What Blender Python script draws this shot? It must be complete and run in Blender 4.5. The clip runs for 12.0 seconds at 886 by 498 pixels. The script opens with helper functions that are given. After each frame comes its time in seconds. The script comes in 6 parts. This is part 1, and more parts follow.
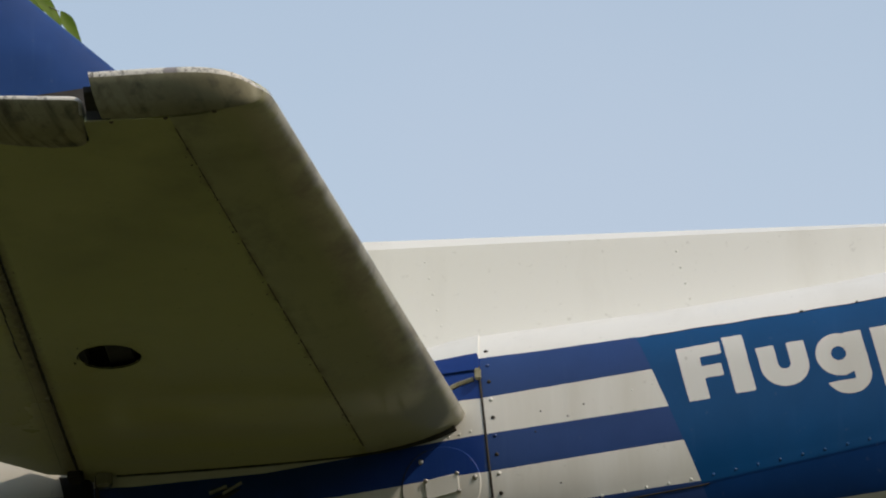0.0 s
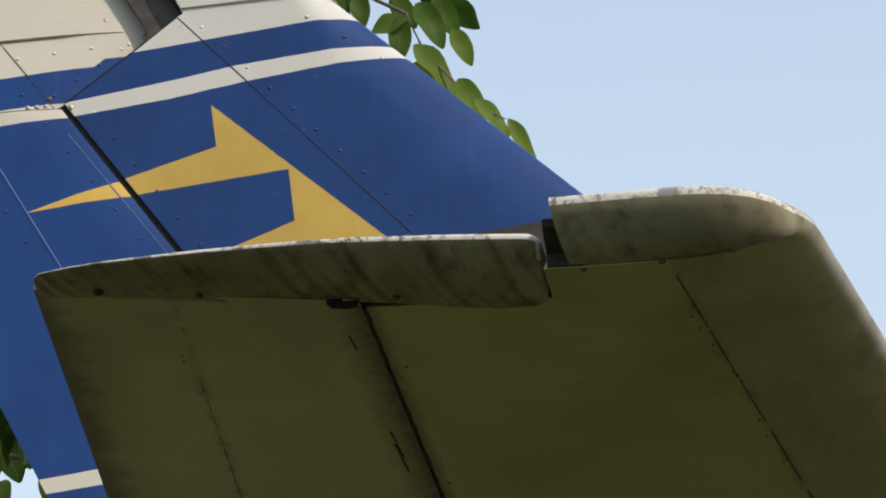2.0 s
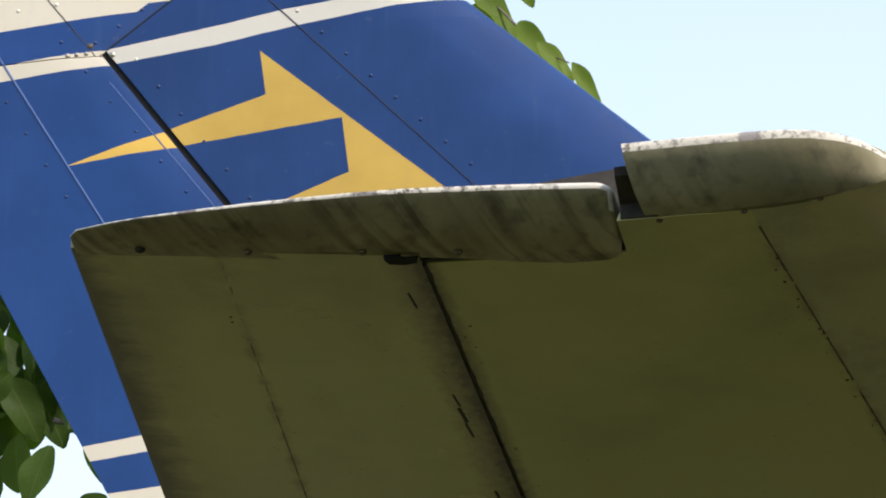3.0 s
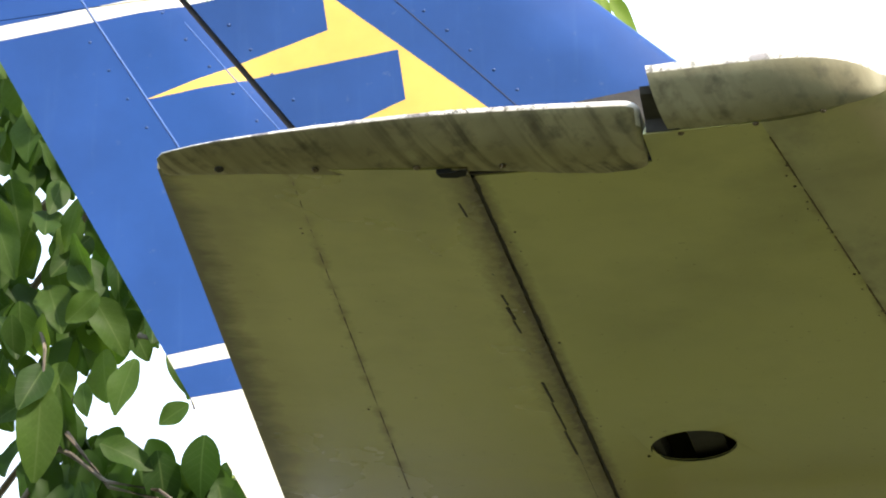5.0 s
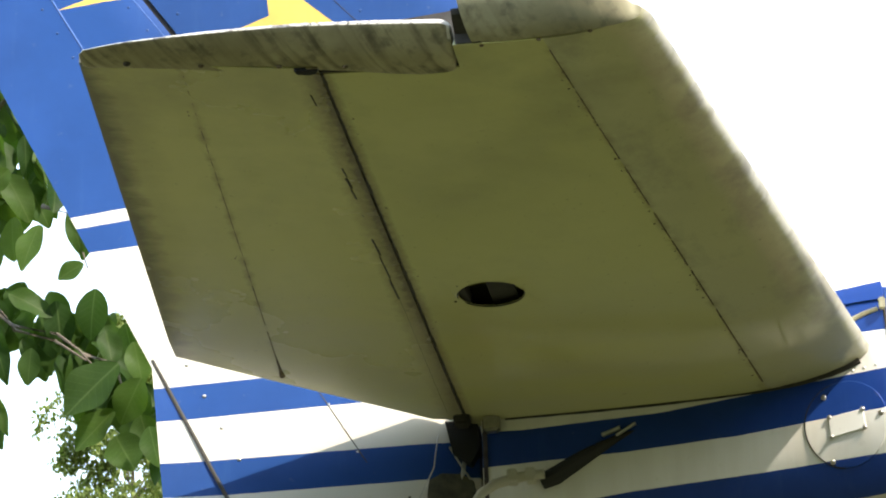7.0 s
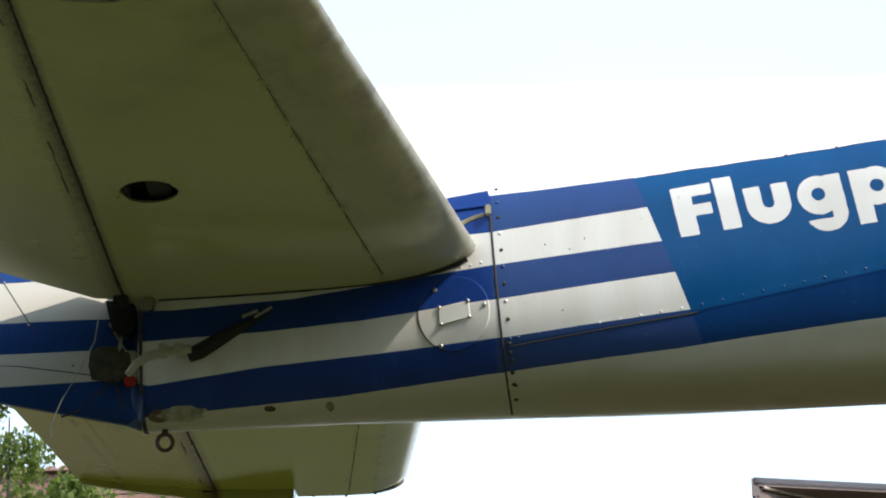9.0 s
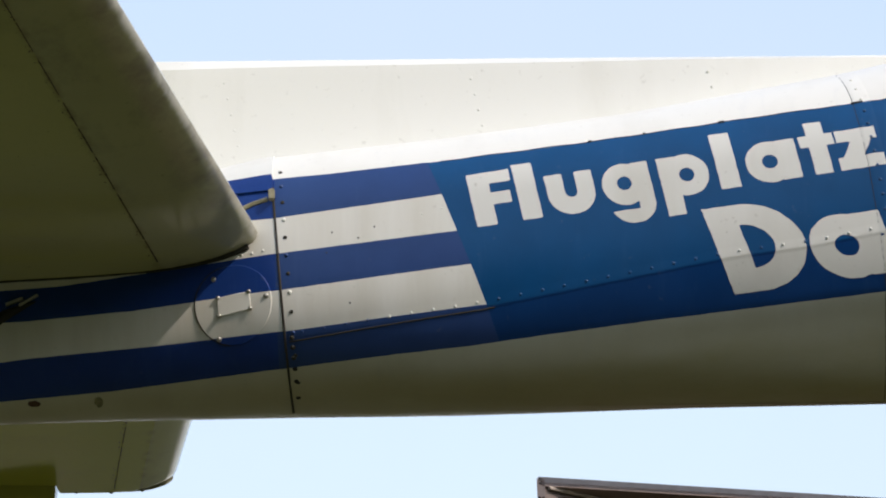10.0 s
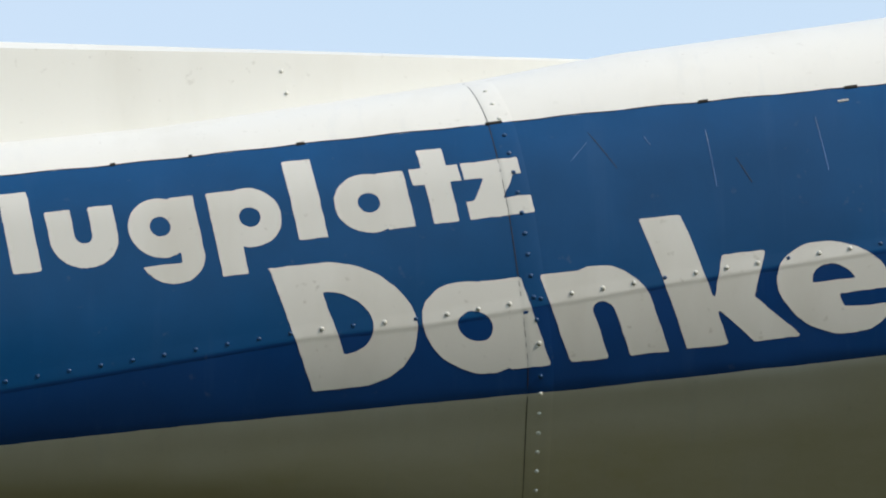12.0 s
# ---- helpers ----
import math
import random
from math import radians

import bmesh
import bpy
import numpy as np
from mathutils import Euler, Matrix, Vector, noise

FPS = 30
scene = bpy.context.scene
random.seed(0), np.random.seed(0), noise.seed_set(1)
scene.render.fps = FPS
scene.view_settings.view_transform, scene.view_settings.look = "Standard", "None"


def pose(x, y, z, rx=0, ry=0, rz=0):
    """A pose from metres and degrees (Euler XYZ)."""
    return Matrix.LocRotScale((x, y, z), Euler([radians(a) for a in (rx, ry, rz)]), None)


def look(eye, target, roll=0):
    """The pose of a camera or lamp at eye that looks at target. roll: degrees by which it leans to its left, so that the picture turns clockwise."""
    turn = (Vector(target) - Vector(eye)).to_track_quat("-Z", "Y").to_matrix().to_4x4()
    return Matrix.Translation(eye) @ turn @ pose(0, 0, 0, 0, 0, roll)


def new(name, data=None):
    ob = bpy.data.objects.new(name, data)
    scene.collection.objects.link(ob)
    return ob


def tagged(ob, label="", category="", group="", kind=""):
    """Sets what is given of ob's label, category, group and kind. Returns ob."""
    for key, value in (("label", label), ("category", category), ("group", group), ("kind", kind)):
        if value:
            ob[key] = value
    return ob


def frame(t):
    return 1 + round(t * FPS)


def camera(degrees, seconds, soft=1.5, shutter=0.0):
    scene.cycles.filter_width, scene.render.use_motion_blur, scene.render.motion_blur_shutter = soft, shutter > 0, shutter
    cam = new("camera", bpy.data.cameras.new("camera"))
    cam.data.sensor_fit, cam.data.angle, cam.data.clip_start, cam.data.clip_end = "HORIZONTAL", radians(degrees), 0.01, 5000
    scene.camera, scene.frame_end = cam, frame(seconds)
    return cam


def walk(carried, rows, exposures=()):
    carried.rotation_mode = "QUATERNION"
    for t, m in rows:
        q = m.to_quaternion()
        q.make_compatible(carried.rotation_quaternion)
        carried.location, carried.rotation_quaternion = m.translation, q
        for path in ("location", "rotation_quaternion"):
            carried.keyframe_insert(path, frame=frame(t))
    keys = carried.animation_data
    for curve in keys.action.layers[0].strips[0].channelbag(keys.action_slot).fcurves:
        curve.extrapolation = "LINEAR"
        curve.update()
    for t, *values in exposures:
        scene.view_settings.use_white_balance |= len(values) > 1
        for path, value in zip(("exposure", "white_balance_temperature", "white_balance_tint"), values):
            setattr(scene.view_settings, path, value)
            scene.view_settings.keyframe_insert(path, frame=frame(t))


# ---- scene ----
# ---- camera and walk ----
cam = camera(10.56, 12.0, soft=2.0)
LIFT = 4.5 - 3.4  # the aircraft's tailplane stands 4.5 m over the grass
PATH = [
    (0, (1.003, -7.701, 0.494), (0.742, -2.191, 2.854), -2.39),
    (0.5, (0.964, -7.146, 0.776), (0.545, -1.66, 3.167), -1.96),
    (1, (0.897, -6.589, 1.017), (0.317, -1.147, 3.477), -1.87),
    (1.5, (0.817, -6.229, 1.194), (0.12, -0.824, 3.704), -1.33),
    (2, (0.746, -5.758, 1.424), (-0.068, -0.372, 3.941), -1.35),
    (2.5, (0.692, -5.484, 1.551), (-0.163, -0.096, 4.049), -1.35),
    (3, (0.692, -5.473, 1.558), (-0.194, -0.074, 4.021), -1.56),
    (3.2, (0.661, -5.391, 1.591), (-0.21, 0.012, 4.05), -1.67),
    (4.8, (0.737, -5.75, 1.408), (-0.211, -0.332, 3.805), -2.37),
    (5, (0.789, -5.956, 1.309), (-0.184, -0.541, 3.703), -2.36),
    (5.5, (0.85, -6.287, 1.145), (-0.105, -0.866, 3.532), -2.06),
    (6, (0.91, -6.624, 0.979), (-0.003, -1.187, 3.345), -2.00),
    (6.5, (0.968, -6.943, 0.821), (0.118, -1.483, 3.161), -1.95),
    (8.3, (1.144, -8.327, 0.242), (0.555, -2.774, 2.435), -1.28),
    (8.5, (1.155, -8.4, 0.226), (0.621, -2.835, 2.405), -1.42),
    (9, (1.192, -8.387, 0.221), (0.797, -2.807, 2.389), -1.36),
    (9.5, (1.185, -8.336, 0.247), (0.944, -2.739, 2.394), -1.35),
    (10, (1.103, -7.869, 0.456), (1.02, -2.259, 2.583), -1.62),
    (10.5, (1.057, -7.275, 0.719), (1.099, -1.659, 2.83), -1.53),
    (11, (1.041, -6.653, 0.987), (1.239, -1.034, 3.082), -1.32),
    (11.5, (1.113, -6.121, 1.192), (1.435, -0.511, 3.295), -1.39),
    (12, (1.118, -5.58, 1.417), (1.665, 0.011, 3.524), -1.93),
]
walk(cam, [(t, look((e[0], e[1], e[2] + LIFT), (a[0], a[1], a[2] + LIFT), r)) for t, e, a, r in PATH],
     exposures=[(0.0, 0.12, 7450, 16), (1.5, 0.28, 7500, 16), (2.5, 0.65, 7550, 17), (3.2, 1.05, 7500, 17), (4.8, 2.02, 7450, 15), (6.5, 2.12, 7400, 14),
                (8.5, 1.58, 6800, 12), (9.0, 1.18, 6750, 14), (9.5, 0.78, 6850, 19), (10.5, 0.52, 7300, 15), (11.3, 0.48, 7250, 13), (12.0, 0.50, 7200, 13)])

# ---- sky, sun ----
SUN_TRAVEL = Vector((-0.63, 0.475, -0.645)).normalized()
SUN_EL = math.asin(-SUN_TRAVEL.z)
SUN_AZ = math.atan2(-SUN_TRAVEL.x, -SUN_TRAVEL.y)
world = bpy.data.worlds.new("sky")
scene.world = world
world.use_nodes = True
wn = world.node_tree
sky = wn.nodes.new("ShaderNodeTexSky")
sky.sky_type, sky.sun_disc = "NISHITA", False
sky.sun_elevation, sky.sun_rotation = SUN_EL, SUN_AZ
sky.air_density, sky.dust_density, sky.ozone_density = 1.6, 0.6, 0.4
# thin high cloud: a pale uneven veil over the blue
veil_place = wn.nodes.new("ShaderNodeTexCoord")
veil_noise = wn.nodes.new("ShaderNodeTexNoise")
veil_noise.inputs["Scale"].default_value, veil_noise.inputs["Detail"].default_value = 7.0, 5.0
wn.links.new(veil_place.outputs["Generated"], veil_noise.inputs["Vector"])
veil_amount = wn.nodes.new("ShaderNodeMapRange")
for value, socket in zip((0.36, 0.68, 0.12, 0.40), list(veil_amount.inputs)[1:5]):
    socket.default_value = value
wn.links.new(veil_noise.outputs["Fac"], veil_amount.inputs[0])
veil = wn.nodes.new("ShaderNodeMix")
veil.data_type = "RGBA"
veil.inputs[7].default_value = (2.42, 3.14, 4.2, 1.0)
# and thicker haze low over the land
veil_axes = wn.nodes.new("ShaderNodeSeparateXYZ")
wn.links.new(veil_place.outputs["Generated"], veil_axes.inputs[0])
haze = wn.nodes.new("ShaderNodeMapRange")
for value, socket in zip((0.46, 0.22, 0.0, 0.5), list(haze.inputs)[1:5]):
    socket.default_value = value
wn.links.new(veil_axes.outputs[2], haze.inputs[0])
both_veils = wn.nodes.new("ShaderNodeMath")
both_veils.operation, both_veils.use_clamp = "ADD", True
wn.links.new(veil_amount.outputs[0], both_veils.inputs[0])
wn.links.new(haze.outputs[0], both_veils.inputs[1])
wn.links.new(both_veils.outputs[0], veil.inputs[0])
wn.links.new(sky.outputs[0], veil.inputs[6])
wn.links.new(veil.outputs[2], wn.nodes["Background"].inputs[0])
wn.nodes["Background"].inputs[1].default_value = 0.175
sun_data = bpy.data.lights.new("sun", "SUN")
sun_data.energy, sun_data.angle, sun_data.color = 2.1, radians(0.53), (1.0, 0.96, 0.90)
sun = new("sun", sun_data)
sun.rotation_euler = SUN_TRAVEL.to_track_quat("-Z", "Y").to_euler()


# ---- materials ----
class Nodes:
    """A small wrapper that writes shader arithmetic in one line each."""

    def __init__(self, name, rough=0.4, metal=0.0):
        self.mat = bpy.data.materials.new(name)
        self.mat.use_nodes = True
        self.tree = self.mat.node_tree
        self.shader = self.tree.nodes["Principled BSDF"]
        self.shader.inputs["Roughness"].default_value = rough
        self.shader.inputs["Metallic"].default_value = metal
        self.coord = self.tree.nodes.new("ShaderNodeTexCoord").outputs["Object"]

    def put(self, value, socket):
        if isinstance(value, (int, float)):
            socket.default_value = value
        elif isinstance(value, tuple):
            socket.default_value = (*value, 1.0) if len(socket.default_value) == 4 and len(value) == 3 else value
        else:
            self.tree.links.new(value, socket)

    def math(self, op, a, b=0.0, c=0.0):
        n = self.tree.nodes.new("ShaderNodeMath")
        n.operation = op
        for value, socket in zip((a, b, c), n.inputs):
            self.put(value, socket)
        return n.outputs[0]

    def axes(self):
        n = self.tree.nodes.new("ShaderNodeSeparateXYZ")
        self.put(self.coord, n.inputs[0])
        return n.outputs

    def mix(self, fac, a, b):
        n = self.tree.nodes.new("ShaderNodeMix")
        n.data_type = "RGBA"
        self.put(fac, n.inputs[0])
        self.put(a, n.inputs[6])
        self.put(b, n.inputs[7])
        return n.outputs[2]

    def noise(self, scale, detail=4.0, stretch=None, rough=0.55):
        n = self.tree.nodes.new("ShaderNodeTexNoise")
        n.inputs["Scale"].default_value, n.inputs["Detail"].default_value = scale, detail
        n.inputs["Roughness"].default_value = rough
        if stretch:
            m = self.tree.nodes.new("ShaderNodeMapping")
            m.inputs["Scale"].default_value = stretch
            self.put(self.coord, m.inputs[0])
            self.put(m.outputs[0], n.inputs["Vector"])
        else:
            self.put(self.coord, n.inputs["Vector"])
        return n.outputs["Fac"]

    def ramp(self, value, low, high, a=0.0, b=1.0):
        n = self.tree.nodes.new("ShaderNodeMapRange")
        for v, socket in zip((value, low, high, a, b), n.inputs):
            self.put(v, socket)
        return n.outputs[0]

    def edge(self, x, points):
        """A line through (x, z) points, as a value of x."""
        (x0, z0), (x1, z1) = points[:2]
        slope = (z1 - z0) / (x1 - x0)
        value = self.math("MULTIPLY_ADD", x, slope, z0 - slope * x0)
        for (xa, za), (xb, zb) in zip(points[1:], points[2:]):
            bend = (zb - za) / (xb - xa) - slope
            slope += bend
            past = self.math("MAXIMUM", self.math("SUBTRACT", x, xa), 0.0)
            value = self.math("MULTIPLY_ADD", past, bend, value)
        return value

    def over(self, a, b):
        return self.math("GREATER_THAN", a, b)

    def band(self, z, low, high):
        return self.math("MULTIPLY", self.over(z, low), self.math("LESS_THAN", z, high))

    def both(self, a, b):
        return self.math("MULTIPLY", a, b)

    def either(self, a, b):
        return self.math("MAXIMUM", a, b)

    def bump(self, height, strength=0.2, distance=0.002):
        n = self.tree.nodes.new("ShaderNodeBump")
        n.inputs["Strength"].default_value, n.inputs["Distance"].default_value = strength, distance
        self.put(height, n.inputs["Height"])
        self.put(n.outputs[0], self.shader.inputs["Normal"])

    def done(self, colour, rough=None):
        self.put(colour, self.shader.inputs["Base Color"])
        if rough is not None:
            self.put(rough, self.shader.inputs["Roughness"])
        return self.mat


WHITE, BLUE, PANEL, YELLOW = (0.73, 0.722, 0.66), (0.008, 0.041, 0.152), (0.0, 0.0535, 0.154), (0.48, 0.32, 0.075)

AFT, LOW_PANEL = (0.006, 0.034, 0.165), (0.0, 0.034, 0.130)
STRIPE = (0.018, 0.049, 0.150)


def aged(n, colour, amount=0.25):
    """Streaks, faint blotches and specks of dirt over a paint."""
    streak = n.noise(3.0, 6.0, (2.2, 2.2, 0.5))
    fine = n.noise(70.0, 3.0)
    colour = n.mix(n.ramp(streak, 0.5, 0.8, 0.0, amount), colour, (0.30, 0.27, 0.18))
    colour = n.mix(n.ramp(fine, 0.66, 0.75, 0.0, amount), colour, (0.22, 0.19, 0.13))
    return colour, n.ramp(streak, 0.3, 0.8, 0.28, 0.5)


# the rudder is set over to the near side: its chord leans towards -y
LEAN, LEAN_WAY = 0.21, Vector((0.20, -1.0, -0.405))


def set_over(p):
    p = Vector(p)
    return p + LEAN_WAY * (LEAN * (0.034 - 0.697 * p.z - p.x))


def livery(name, masks, amount=0.18, gloss=0.28, leaning=False, belly=False, white=WHITE):
    """White paint with coloured shapes: masks(n, x, z) yields pairs of mask and colour."""
    n = Nodes(name)
    x, _, z = n.axes()
    if leaning:
        far = n.math("MULTIPLY_ADD", z, -0.697, n.math("SUBTRACT", 0.034, x))
        far = n.math("MULTIPLY", far, LEAN / (1 + LEAN * (0.697 * 0.405 - 0.20)))
        x = n.math("MULTIPLY_ADD", far, -LEAN_WAY.x, x)
        z = n.math("MULTIPLY_ADD", far, -LEAN_WAY.z, z)
    wobble = n.math("MULTIPLY", n.math("SUBTRACT", n.noise(40.0, 3.0), 0.5), 0.0015)
    zz = n.math("ADD", z, wobble)
    colour, rough = aged(n, white, amount)
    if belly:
        # blotchy olive darkening down the belly: shade and grass bounce put into the colour
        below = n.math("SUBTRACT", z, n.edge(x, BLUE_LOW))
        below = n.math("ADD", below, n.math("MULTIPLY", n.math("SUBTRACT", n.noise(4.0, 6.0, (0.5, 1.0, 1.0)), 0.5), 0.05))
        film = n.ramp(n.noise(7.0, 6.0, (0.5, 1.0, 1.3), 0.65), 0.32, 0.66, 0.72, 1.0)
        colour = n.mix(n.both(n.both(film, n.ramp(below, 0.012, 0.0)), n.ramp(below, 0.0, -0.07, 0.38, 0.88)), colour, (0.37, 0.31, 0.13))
        # streaky grey-brown tint, stronger lower down the flanks
        flank_tint = n.ramp(n.noise(9.0, 5.0, (2.5, 1.0, 0.25), 0.6), 0.35, 0.65, 0.45, 1.0)
        colour = n.mix(n.both(flank_tint, n.ramp(z, 0.135, 0.06, 0.0, 0.36)), colour, (0.46, 0.42, 0.31))
    for mask, paint in masks(n, x, zz):
        tint = n.mix(n.ramp(n.noise(9.0, 5.0), 0.35, 0.7), paint, tuple(c * 1.2 + 0.001 for c in paint))
        colour = n.mix(mask, colour, tint)
    colour = n.mix(n.ramp(n.noise(55.0, 3.0), 0.68, 0.76, 0.0, 0.10), colour, (0.25, 0.23, 0.18))
    # faint chalky runs and the odd scuff
    runs = n.noise(14.0, 4.0, (3.0, 1.0, 0.22), 0.6)
    colour = n.mix(n.ramp(runs, 0.58, 0.74, 0.0, 0.05), colour, (0.10, 0.19, 0.32))
    n.bump(n.noise(6.0, 2.0), 0.10, 0.004)
    n.shader.inputs["Specular IOR Level"].default_value = gloss
    return n.done(colour, rough)


BAND_1 = ([(-0.52, 0.107), (0.0, 0.103), (0.60, 0.117), (0.696, 0.1215), (0.699, 0.110), (0.80, 0.115), (0.90, 0.123), (1.0, 0.131)],
          [(-0.52, 0.049), (0.0, 0.041), (0.30, 0.034), (0.70, 0.031), (1.0, 0.062)])
BAND_2 = ([(-0.52, -0.024), (0.0, -0.042), (0.10, -0.050), (0.33, -0.055), (0.71, -0.033), (1.03, -0.006)],
          [(-0.52, -0.083), (0.0, -0.104), (0.27, -0.1125), (0.45, -0.1115), (0.71, -0.098), (1.03, -0.068)])
BAND_3 = ([(-0.40, -0.155), (-0.04, -0.165), (0.05, -0.190), (0.265, -0.1765), (0.50, -0.1725), (0.72, -0.165), (1.063, -0.136)],)
BLUE_TOP = [(0.985, 0.1285), (1.23, 0.1515), (1.56, 0.188), (1.82, 0.213), (2.19, 0.247)]
BLUE_LOW = [(0.05, -0.241), (0.41, -0.231), (0.715, -0.216), (1.03, -0.197), (1.34, -0.167), (1.8, -0.129), (2.18, -0.0925)]
# edge of the lower skin, which laps over the upper one
LAP = [(0.72, -0.178), (1.063, -0.140), (1.30, -0.102), (1.48, -0.073), (1.62, -0.059), (1.925, -0.010), (2.18, 0.028), (2.6, 0.09)]


def body_masks(n, x, z):
    slant = n.over(n.math("ADD", x, n.math("MULTIPLY", z, 0.36)), 1.012)
    low = n.edge(x, BLUE_LOW)
    ahead = n.both(slant, n.band(z, low, n.edge(x, BLUE_TOP)))
    one = n.band(z, n.edge(x, BAND_1[1]), n.edge(x, BAND_1[0]))
    two = n.band(z, n.edge(x, BAND_2[1]), n.edge(x, BAND_2[0]))
    three = n.band(z, low, n.edge(x, BAND_3[0]))
    back = n.math("SUBTRACT", 1.0, slant)
    bands = n.both(back, n.either(n.either(one, two), three))
    yield bands, STRIPE
    # deeper, more saturated blue aft of the joint
    yield n.both(bands, n.math("LESS_THAN", x, 0.702)), AFT
    yield ahead, PANEL
    # deeper blue on the lower skin, below the lapped edge
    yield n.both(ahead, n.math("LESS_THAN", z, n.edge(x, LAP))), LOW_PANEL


FIN_UPPER = ([(-0.665, 0.426), (-0.583, 0.432)], [(-0.73, 0.945), (-0.625, 0.9515), (-0.493, 0.9635), (-0.386, 0.979), (-0.18, 1.001)])
FIN_TOP = ([(-0.73, 0.968), (-0.6356, 0.974), (-0.493, 0.991), (-0.401, 1.0046), (-0.191, 1.0208)],
           [(-0.73, 1.019), (-0.60, 1.0265), (-0.585, 1.038), (-0.493, 1.0453), (-0.378, 1.0545), (-0.247, 1.065)])


def tail_masks(n, x, z):
    upper = n.band(z, n.edge(x, FIN_UPPER[0]), n.edge(x, FIN_UPPER[1]))
    top = n.band(z, n.edge(x, FIN_TOP[0]), n.edge(x, FIN_TOP[1]))
    thin = n.band(z, n.edge(x, [(-0.63, 0.36), (-0.565, 0.362)]), n.edge(x, [(-0.655, 0.405), (-0.577, 0.41)]))
    one = n.band(z, n.edge(x, BAND_1[1]), n.edge(x, BAND_1[0]))
    two = n.band(z, n.edge(x, BAND_2[1]), n.edge(x, BAND_2[0]))
    three = n.math("LESS_THAN", z, n.edge(x, [(-0.40, -0.152), (-0.04, -0.162)]))
    yield n.either(n.either(n.either(upper, top), thin), n.either(n.either(one, two), three)), BLUE
    # the yellow arrow, a spear with one barb
    shaft = n.band(z, n.edge(x, [(-0.69, 0.811), (-0.328, 0.84)]), n.edge(x, [(-0.69, 0.8115), (-0.428, 0.884)]))
    shaft = n.both(shaft, n.band(x, -0.69, -0.421))
    barb = n.math("MULTIPLY", n.over(n.edge(x, [(-0.435, 0.948), (-0.198, 0.728)]), z),
                  n.over(n.math("ADD", x, n.math("MULTIPLY", z, 0.11)), -0.3305))
    barb = n.both(barb, n.over(z, n.edge(x, [(-0.69, 0.811), (-0.328, 0.84)])))
    barb = n.both(barb, n.math("LESS_THAN", x, -0.328))
    low = n.either(n.over(n.math("ADD", x, n.math("MULTIPLY", z, 0.10)), -0.244),
                   n.both(n.over(n.edge(x, [(-0.379, 0.741), (-0.32, 0.762)]), z), n.over(x, -0.45)))
    low = n.both(low, n.over(n.edge(x, [(-0.435, 0.948), (-0.198, 0.728)]), z))
    low = n.both(low, n.over(z, 0.70))
    yield n.either(n.either(shaft, barb), low), YELLOW


def plain_paint(name, colour, rough=0.4, amount=0.2, metal=0.0):
    n = Nodes(name, rough, metal)
    c, r = aged(n, colour, amount)
    n.bump(n.noise(30.0, 3.0), 0.1, 0.001)
    return n.done(c, r)


